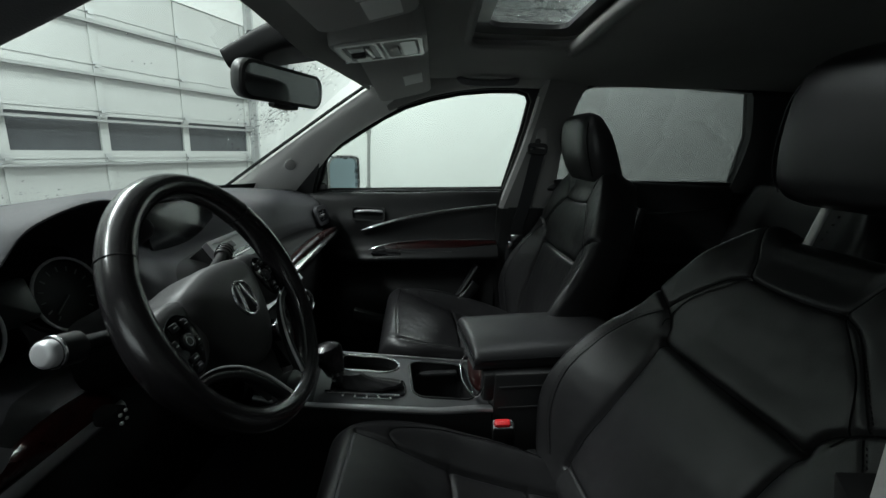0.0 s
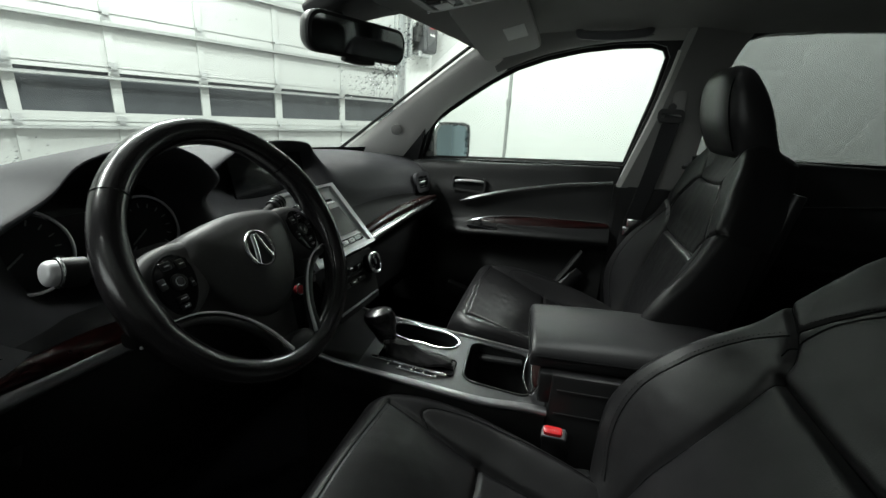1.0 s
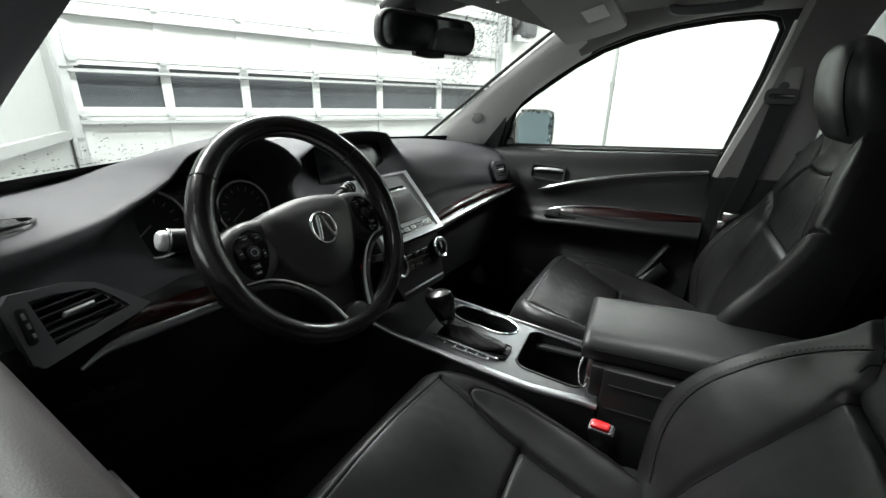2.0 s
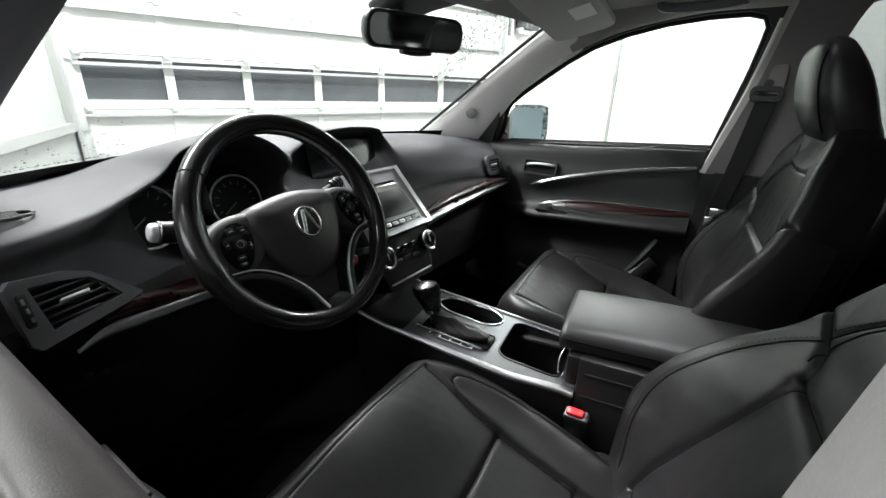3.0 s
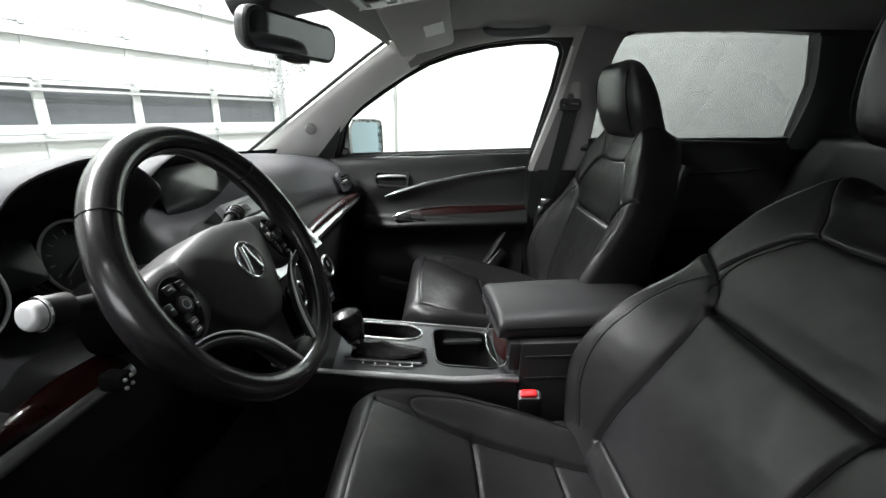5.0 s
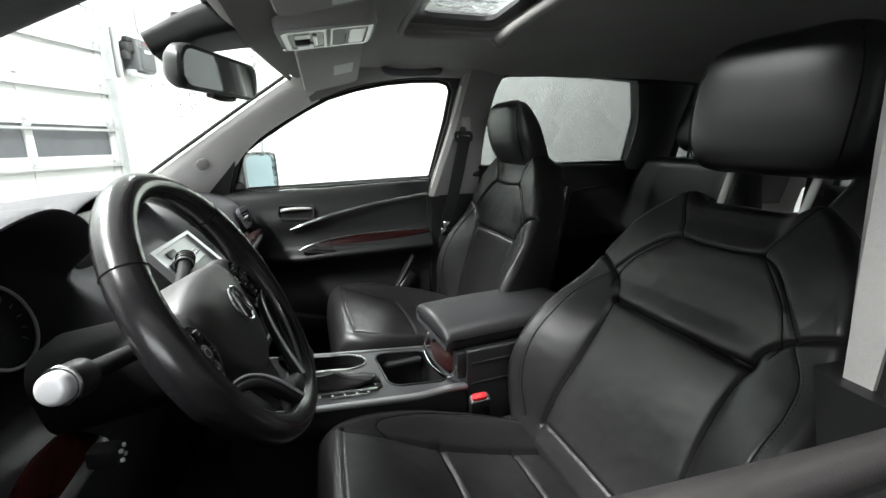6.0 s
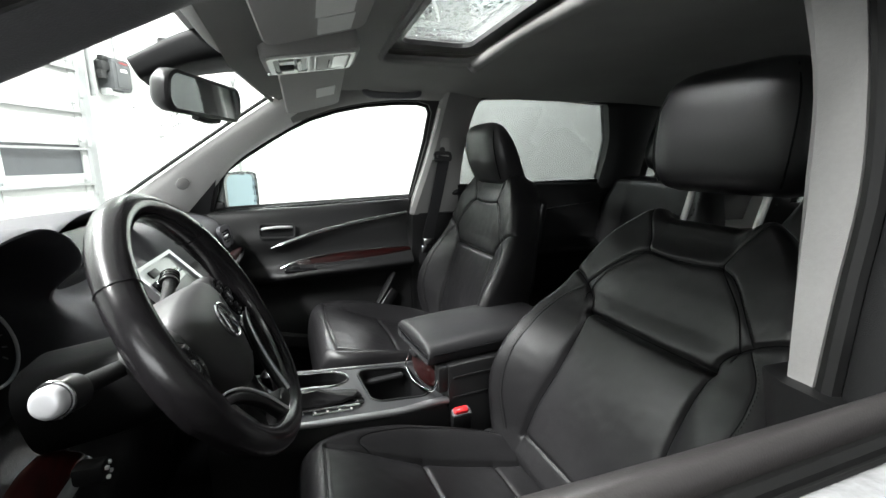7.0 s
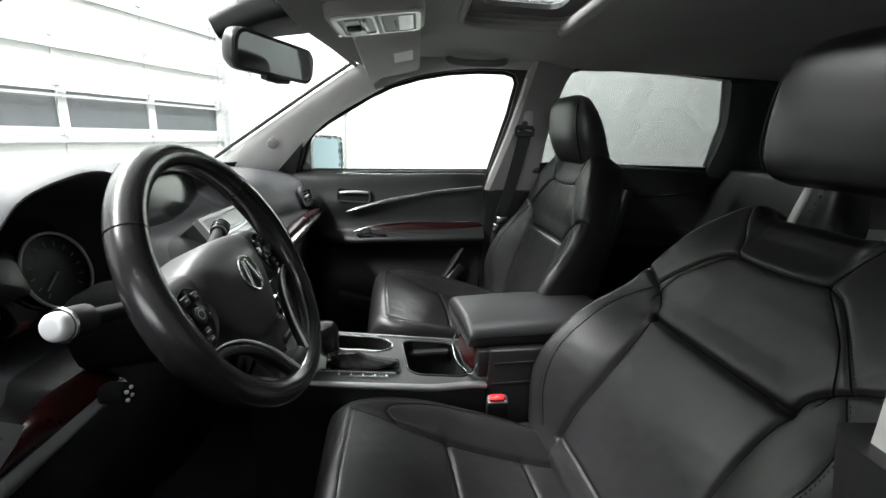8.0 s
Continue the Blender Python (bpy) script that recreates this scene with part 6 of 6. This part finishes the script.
def seat(sx, y0, tilt, cz, raised, label, group, name="bucket_seat"):
    st = thing(name, (sx, y0, 0.39), label, "car seat", group)
    a = radians(tilt)
    # backrest
    m = basis((sx, y0, 0.63), (-1, 0, 0), (0, math.cos(a), math.sin(a)))
    st.rotation_euler = (0, 0, radians(4))
    L = 0.675
    hb = curve_table([(0.0, 0.220), (0.06, 0.252), (0.12, 0.276), (0.20, 0.288), (0.28, 0.287), (0.36, 0.276), (0.43, 0.256), (0.50, 0.236), (0.56, 0.214), (0.61, 0.182), (0.65, 0.144), (0.675, 0.110)])

    inner = curve_table([(0.0, 0.158), (0.10, 0.156), (0.24, 0.146), (0.33, 0.144), (0.40, 0.150), (0.45, 0.172), (0.50, 0.20), (0.68, 0.22)])
    bolster = curve_table([(0.0, 0.046), (0.08, 0.060), (0.15, 0.071), (0.20, 0.072), (0.25, 0.067), (0.30, 0.057), (0.35, 0.042), (0.40, 0.028), (0.46, 0.017), (0.52, 0.009), (0.60, 0.003), (0.68, 0.0)])

    def wb(u, v):
        # side bolsters fade into the shoulders
        r = max(0.0, min(1.0, (abs(u) - inner(v)) / 0.118))
        bol = bolster(v) * (0.75 * r + 0.25 * (1 - (1 - r) ** 2))
        lumbar = 0.014 * math.sin(math.pi * min(1.0, max(0.0, (v - 0.02) / 0.42)))
        wing = 0.012 * smooth01((abs(u) - 0.07) / 0.13) * smooth01((v - 0.38) / 0.12) * (1 - smooth01((v - 0.56) / 0.10))
        return 0.030 + bol + lumbar + wing - 0.010 * smooth01((v - 0.56) / 0.05) * (1 - smooth01((abs(u) - 0.07) / 0.03))

    seams = []
    for s in (-1, 1):
        seams += [
            ([(s * 0.080, 0.563), (s * 0.093, 0.600), (s * 0.122, 0.660)], 0.0028, 0.0030),
            ([(s * 0.080, 0.563), (s * 0.112, 0.546), (s * 0.150, 0.502), (s * 0.187, 0.452)], 0.0030, 0.0030),
            ([(s * 0.080, 0.563), (s * 0.116, 0.527), (s * 0.150, 0.488), (s * 0.172, 0.436), (s * 0.170, 0.415)], 0.0012, 0.0028),
            ([(s * 0.268, 0.482), (s * 0.224, 0.468), (s * 0.184, 0.446), (s * 0.156, 0.418), (s * 0.150, 0.390)], 0.0060, 0.0042),
            ([(s * 0.150, 0.390), (s * 0.144, 0.33), (s * 0.146, 0.24), (s * 0.156, 0.15), (s * 0.158, 0.07)], 0.0060, 0.0042),
            ([(s * 0.190, 0.442), (s * 0.222, 0.40), (s * 0.236, 0.35), (s * 0.239, 0.30), (s * 0.243, 0.24), (s * 0.239, 0.18), (s * 0.226, 0.12), (s * 0.195, 0.06)], 0.0016, 0.0026),
        ]
    seams += [([(-0.080, 0.563), (-0.03, 0.557), (0.03, 0.557), (0.080, 0.563)], 0.0036, 0.0032),
              ([(-0.150, 0.390), (-0.07, 0.389), (0.07, 0.389), (0.150, 0.390)], 0.0095, 0.0052),
              ([(-0.156, 0.078), (0.0, 0.080), (0.156, 0.078)], 0.0030, 0.0045)]

    def neck(u, v):
        # the top dips between the shoulders, under the headrest
        return v - 0.022 * smooth01((v - 0.60) / 0.07) * (1 - smooth01((abs(u) - 0.085) / 0.035))

    bm, surf = pad(hb, wb, L, 0.080, m, seams, 230, 280, edge=0.024, end=0.035, warp=neck, seed=10 * sx)
    back = part("backrest", bm, LEATHER, st, "black leather backrest with side bolsters")
    for s, g, k in seams:
        seam_on(surf, s, m, back, hb, warp=neck)
    for s in (-1, 1):
        stitch_row(surf, [(s * 0.196, 0.442), (s * 0.228, 0.40), (s * 0.242, 0.35), (s * 0.245, 0.30), (s * 0.249, 0.24), (s * 0.245, 0.18), (s * 0.232, 0.12), (s * 0.201, 0.06)], m, back)
        stitch_row(surf, [(s * 0.104, 0.556), (s * 0.145, 0.514), (s * 0.190, 0.460)], m, back)
    part("back_shell", sweep([m @ Vector((0, 0.05, -0.092)), m @ Vector((0, 0.3, -0.100)), m @ Vector((0, 0.59, -0.086))], rrect(0.38, 0.03, 0.012), up=tuple(m.to_3x3() @ Vector((0, 0, 1))), n=10), HARD, st, "black plastic back shell")
    # headrest: rounded sections from its underside to its top
    hm, secs, e = headrest_raised(m, st) if raised else headrest_lowered(m, st)
    cols = []
    for v, h, f, bk in secs:
        row = []
        for i in range(48):
            a2 = 2 * math.pi * i / 48
            c, d = math.cos(a2), math.sin(a2)
            z = (f + bk) / 2 + (f - bk) / 2 * math.copysign(abs(d) ** (0.46 if raised else 0.5), d)
            row.append((h * math.copysign(abs(c) ** e, c), v, z - (0.5 * c * c * h * h if d > 0 else 0.0)))
        cols.append(row)
    lines = [crom([r[j] for r in cols], 34) for j in range(48)]
    head = part("headrest", skin([[hm @ Vector(lines[j][i]) for j in range(48)] for i in range(35)], True, True), LEATHER, st, "padded black leather headrest")
    for s in (-1, 1):
        part("headrest_post", sweep([hm @ Vector((s * 0.077, 0.03, -0.015 if raised else 0.0)), m @ Vector((s * 0.074, 0.60, -0.028))], ring(0.0066, 12)), POST, st, "chrome headrest post")
        part("post_guide", prism(ring(0.014, 16), 0.010, m @ Matrix.Translation((s * 0.074, 0.644, -0.03)) @ Matrix.Rotation(radians(-90), 4, "X"), 0.003), HARD, st)
        if raised:
            for i in range(5):
                part("post_notch", box((0.004, 0.004, 0.003), m @ Matrix.Translation((s * 0.075 + 0.0055, 0.672 + 0.014 * i, -0.0265)), 0.001), HARD, st)
        edge = [hm @ Vector(q) for q in ((((s * 0.122, 0.016, 0.040), (s * 0.132, 0.05, 0.053), (s * 0.135, 0.11, 0.056), (s * 0.130, 0.17, 0.053), (s * 0.112, 0.215, 0.040))) if raised else ((s * 0.098, 0.012, 0.044), (s * 0.106, 0.05, 0.072), (s * 0.109, 0.10, 0.099), (s * 0.106, 0.14, 0.110), (s * 0.092, 0.172, 0.106)))]
        part("seam", sweep(edge, ring(0.0016, 5), 20), SEAM, head)
    # cushion
    cm = basis((sx, -0.30 + (0.0 if raised else -0.02), cz), (1, 0, 0), (0, -0.196, 0.98))
    CL = 0.535
    hc = curve_table([(0.0, 0.205), (0.10, 0.228), (0.25, 0.246), (0.38, 0.254), (0.47, 0.246), (0.535, 0.214)])

    cin = curve_table([(0.0, 0.138), (0.12, 0.144), (0.29, 0.168), (0.42, 0.190), (0.54, 0.207)])
    ridge = curve_table([(0.0, 0.024), (0.12, 0.044), (0.28, 0.052), (0.40, 0.034), (0.48, 0.012), (0.54, 0.004)])

    def wc(u, v):
        r = max(0.0, min(1.0, (abs(u) - cin(v)) / 0.075))
        crown = 0.006 * max(0.0, 1 - (u / 0.17) ** 2)
        return 0.026 + ridge(v) * (1 - (1 - r) ** 1.6) + 0.034 * smooth01((v - 0.24) / 0.27) + crown
    cs = []
    for s in (-1, 1):
        cs += [([(s * 0.140, 0.03), (s * 0.146, 0.13), (s * 0.168, 0.29), (s * 0.186, 0.40), (s * 0.200, 0.49)], 0.0060, 0.0042),
               ([(s * 0.184, 0.395), (s * 0.205, 0.425), (s * 0.222, 0.40), (s * 0.226, 0.30), (s * 0.215, 0.14), (s * 0.20, 0.06)], 0.0016, 0.0026)]
    cs += [([(-0.168, 0.292), (0.0, 0.288), (0.168, 0.292)], 0.0060, 0.0040), ([(-0.146, 0.130), (0.0, 0.128), (0.146, 0.130)], 0.0052, 0.0040), ([(-0.200, 0.496), (0.0, 0.506), (0.200, 0.496)], 0.0014, 0.0026)]
    bm, csurf = pad(hc, wc, CL, 0.12, cm, cs, 210, 230, 0.034, 0.040, seed=10 * sx + 5)
    cush = part("cushion", bm, LEATHER, st, "black leather seat cushion")
    for s, g, k in cs:
        seam_on(csurf, s, cm, cush, hc)
    stitch_row(csurf, [(-0.19, 0.489), (0.0, 0.499), (0.19, 0.489)], cm, cush)
    part("seat_base", box((0.46, 0.44, 0.15), (sx, -0.06, 0.465), 0.03), HARD, st, "black seat base")
    out = -1 if sx < 0 else 1
    part("side_shield", box((0.03, 0.42, 0.10), (sx + out * 0.245, -0.08, 0.56), 0.014), HARD, st, "black side cover")
    part("hinge_cover", prism(ring(0.034, 20, 0.026), 0.02, basis((sx - out * 0.215, y0 + 0.045, 0.665), (0, 1, 0), (-out, 0, 0)), 0.006), HARD, st, "round hinge cover")
    for s in (-1, 1):
        part("seat_rail", box((0.04, 0.52, 0.03), (sx + s * 0.18, -0.06, 0.40), 0.005), STEEL, st, "steel seat rail")
    return st


seat(-0.378, -0.255, 28, 0.611, True, "black leather driver's seat with raised headrest", "front seats")
seat(0.395, -0.305, 13, 0.645, False, "black leather passenger seat with lowered headrest", "front seats")


def bench():
    b = thing("rear_bench", (0, -1.15, 0.39), "dark leather second-row seats", "rear seat")
    for sx in (-0.36, 0.47):
        m = basis((sx, -1.10, 0.66), (-1, 0, 0), (0, math.cos(radians(14)), math.sin(radians(14))))
        bm, f = pad(lambda v: lerp_table([(0, 0.30), (0.45, 0.30), (0.58, 0.26), (0.62, 0.22)], v), lambda u, v: 0.03 + 0.03 * smooth01((abs(u) - 0.16) / 0.1), 0.62, 0.08, m, [([(-0.15, 0.02), (-0.16, 0.6)], 0.002, 0.005), ([(0.15, 0.02), (0.16, 0.6)], 0.002, 0.005)], 40, 50)
        part("backrest", bm, LEATHER, b, "dark leather backrest")
        hm = m @ Matrix.Translation((0, 0.655, 0.0))
        bm, f = pad(lambda v: lerp_table([(0, 0.125), (0.08, 0.148), (0.16, 0.14), (0.20, 0.11)], v), lambda u, v: 0.045 - 0.5 * u * u, 0.20, 0.045, hm, (), 24, 24, 0.04, 0.05)
        part("headrest", bm, LEATHER, b, "dark leather headrest")
        for s in (-1, 1):
            part("headrest_post", sweep([hm @ Vector((s * 0.06, 0.03, 0)), m @ Vector((s * 0.06, 0.56, -0.01))], ring(0.006, 10)), HARD, b)
        bm, f = pad(lambda v: 0.31, lambda u, v: 0.05, 0.52, 0.12, basis((sx, -1.24, 0.62), (1, 0, 0), (0, -0.1, 1)), (), 30, 30)
        part("cushion", bm, LEATHER, b, "dark leather cushion")
    part("base", box((1.3, 0.5, 0.2), (0, -1.0, 0.48), 0.02), HARD, b)


bench()


# ---------------------------------------------------------------- overhead
def room_mirror():
    d = thing("rear_view_mirror", (0.02, 0.40, 1.57), "black rear-view mirror on its stalk", "mirror")
    m = basis((0.013, 0.382, 1.443), (0.949, -0.314, 0.0), (-0.314, -0.949, -0.10))
    out = rrect(0.265, 0.075, 0.030, 6)
    rows = [[m @ Vector((x * k, y * k, z)) for x, y in out] for k, z in ((0.55, -0.042), (0.82, -0.034), (0.97, -0.015), (1.0, 0.0), (1.0, 0.008), (0.975, 0.012))]
    part("housing", skin(rows, True, True), HARD, d, "black mirror housing")
    part("mirror_glass", prism(rrect(0.245, 0.060, 0.022, 6), 0.002, m @ Matrix.Translation((0, 0, 0.0115))), MIRROR, d, "mirror glass")
    part("button_bar", sweep([m @ Vector((-0.04, -0.040, 0.006)), m @ Vector((0.0, -0.043, 0.006)), m @ Vector((0.04, -0.040, 0.006))], ring(0.008, 8, 0.006), 8), HARD, d)
    part("stem", sweep([m @ Vector((0, 0.01, -0.035)), (0.02, 0.44, 1.50), (0.02, 0.44, 1.55)], ring(0.014, 10), 10), HARD, d)
    part("sensor_cover", sweep([(0.065, 0.335, 1.552), (0.06, 0.42, 1.527), (0.05, 0.50, 1.490)], [(a, b) for a, b in rrect(0.20, 0.062, 0.02)], 14, scale=lambda t: 1.0 - 0.35 * t), LOWDASH, d, "dark sensor cover against the windscreen")
    return d


room_mirror()


def visor(s):
    d = thing("sun_visor", (s * 0.36, 0.22, 1.54), "grey cloth sun visor with white label", "sun visor", "sun visors")
    m = basis((-0.365, 0.165, 1.540), (1, 0, 0), (0, -0.26, -0.965)) if s < 0 else basis((0.375, 0.165, 1.530), (0.985, 0, -0.15), (-0.145, -0.26, -0.955))
    out = rrect(0.40, 0.175, 0.03, 5)
    rows = [[m @ Vector((x * k, y * k, z)) for x, y in out] for k, z in ((0.97, -0.012), (1.0, -0.005), (1.0, 0.005), (0.97, 0.011), (0.9, 0.012))]
    part("board", skin(rows, True, True), VISOR, d, "grey cloth visor board")
    if s > 0:
        part("label", prism(rrect(0.085, 0.056, 0.002, 1), 0.0012, m @ Matrix.Translation((0.022, 0.035, 0.0122))), PAPER, d, "white printed label")
    else:
        for k in range(2):
            part("label", prism(rrect(0.087, 0.058, 0.002, 1), 0.0012, m @ Matrix.Translation((0.13 - 0.092 * k, 0.03 - 0.004 * k, 0.0122))), PAPER, d, "white printed label")
    part("clip", box((0.03, 0.02, 0.03), (s * 0.17, 0.235, 1.553), 0.006), HARD, d)
    part("rod", sweep([(s * 0.17, 0.242, 1.545), (s * 0.50, 0.238, 1.535)], ring(0.006, 8)), FABRIC, d)


visor(1)
visor(-1)


def overhead():
    d = thing("overhead_console", (0.025, 0.17, 1.56), "grey overhead console with open tray, map lamps and pale lid", "overhead console")
    m = basis((0.025, 0.170, 1.532), (1, 0, 0), (0, -0.16, -0.987))

    def at(x, y, z):
        return m @ Matrix.Translation((x, y, z))
    part("body", B(prism(rrect(0.178, 0.196, 0.022, 5), -0.05, m), prism(rrect(0.178, 0.196, 0.022, 5), 0.004, m, 0.003)), CONSOLEGREY, d, "grey console body")
    part("bezel", plate(rrect(0.162, 0.176, 0.016, 5), [[(x, y - 0.043) for x, y in rrect(0.136, 0.068, 0.010, 4)], [(x, y + 0.044) for x, y in rrect(0.140, 0.070, 0.010, 4)]], 0.005, lambda a, c, k: m @ Vector((a, c, 0.0035 + 0.005 * k))), LAMPCLEAR, d, "pale grey bezel")
    t = part("tray", prism(rrect(0.134, 0.066, 0.009, 4), 0.002, at(0, -0.043, 0.0045)), HARD, d, "dark open tray")
    for x, y, w, h in ((-0.042, -0.050, 0.034, 0.030), (0.044, -0.048, 0.038, 0.034), (0.0, -0.026, 0.090, 0.008)):
        part("map_lamp", prism(rrect(w, h, 0.004), 0.004, at(x, y, 0.0065), 0.0015), LAMPCLEAR, t, "clear map lamp")
    part("roof_switch", box((0.020, 0.030, 0.012), at(0.002, -0.052, 0.010), 0.004), HARD, t, "black sunroof switch")
    lid = part("glasses_lid", prism(rrect(0.138, 0.068, 0.009, 4), 0.004, at(0, 0.044, 0.0035), 0.0015), CONSOLEGREY, d, "pale sunglasses box lid")
    part("lid_lens", prism(rrect(0.120, 0.030, 0.006), 0.0012, at(0.0, 0.058, 0.0078)), LAMPCLEAR, lid)
    part("lid_catch", box((0.070, 0.0025, 0.002), at(0.01, 0.036, 0.0084), 0.0008), HARD, lid, "dark catch line")
    part("divider", box((0.150, 0.010, 0.006), at(0, 0.001, 0.006), 0.002), CONSOLEGREY, d)
    part("button", disc(0.005, 0.006, at(0.075, -0.092, 0.002), 12, 0.001), CHROME, d, "bright round button")


overhead()


def grab_handle(x, y):
    d = thing("grab_handle", (x, y, 1.585), "grey folded roof grab handle", "grab handle")
    s = 1 if x > 0 else -1
    part("bar", sweep([(x, y + 0.10, 1.575), (x - s * 0.012, y + 0.085, 1.555), (x - s * 0.014, y, 1.552), (x - s * 0.012, y - 0.085, 1.560), (x, y - 0.10, 1.578)], ring(0.013, 8, 0.010), 24, up=(1, 0, 0.2)), BEZEL, d, "dark grey bar")
    m = basis((x + s * 0.008, y, 1.572), (0, 1, -0.06), (-s * 0.75, 0, -0.66))
    part("recess", prism(rrect(0.235, 0.05, 0.022, 5), -0.012, m), SOFT, d, "dark recess")
    for dy in (-0.085, 0.085):
        part("cap", box((0.03, 0.035, 0.016), m @ Matrix.Translation((dy, 0, 0.002)) @ Matrix.Rotation(radians(90), 4, "Z"), 0.005), PILLAR, d)


grab_handle(0.628, -0.118)


def belt(s):
    e = 0.0 if s > 0 else -0.15
    d = thing("seat_belt", (s * 0.74, -0.34, 0.45), "black seat belt hanging at the centre pillar", "seat belt", "front seat belts")
    part("webbing", sweep([(s * 0.648, -0.325 + e, 1.34), (s * 0.680, -0.308 + e, 1.20), (s * 0.705, -0.294 + e, 1.10), (s * 0.722, -0.272 + e, 0.98), (s * 0.738, -0.262 + e, 0.80), (s * 0.76, -0.26 + e, 0.46)], rrect(0.003, 0.048, 0.001, 1), 24, up=(0, 1, 0)), BELT, d, "black belt webbing")
    tilt = Matrix.Rotation(radians(s * 14), 4, "Y")
    g = part("height_adjuster", box((0.022, 0.040, 0.085), Matrix.Translation((s * 0.670, -0.335 + e, 1.372)) @ tilt, 0.010), PILLAR, d, "grey belt height adjuster")
    lm = Matrix.Translation((s * 0.650, -0.318 + e, 1.338)) @ tilt @ Matrix.Rotation(radians(90), 4, "Y")
    part("guide_loop", plate(rrect(0.040, 0.074, 0.014, 4), [rrect(0.012, 0.056, 0.005, 3)], 0.012, lambda a, c, k: lm @ Vector((a, c, -0.006 + 0.012 * k))), HARD, g, "black guide loop")
    part("loop_bolt", disc(0.011, 0.014, lm @ Matrix.Translation((-0.026, 0, -0.007)), 16, 0.003), SOFT, g)
    part("tongue", B(box((0.008, 0.05, 0.03), (s * 0.722, -0.283 + e, 0.985), 0.003), box((0.004, 0.025, 0.03), (s * 0.720, -0.262 + e, 0.955), 0.001)), CHROME, d, "bright belt tongue")


belt(1)
belt(-1)


def pedals():
    d = thing("pedal", (-0.42, 0.72, 0.45), "black rubber brake pedal with metal pads", "pedal")
    part("pad", box((0.09, 0.02, 0.06), Matrix.Translation((-0.42, 0.66, 0.55)) @ Matrix.Rotation(radians(-30), 4, "X"), 0.006), RUBBER, d)
    part("arm", sweep([(-0.42, 0.67, 0.56), (-0.42, 0.80, 0.72), (-0.42, 0.95, 0.80)], rrect(0.02, 0.03, 0.004, 2), 8), HARD, d)


pedals()
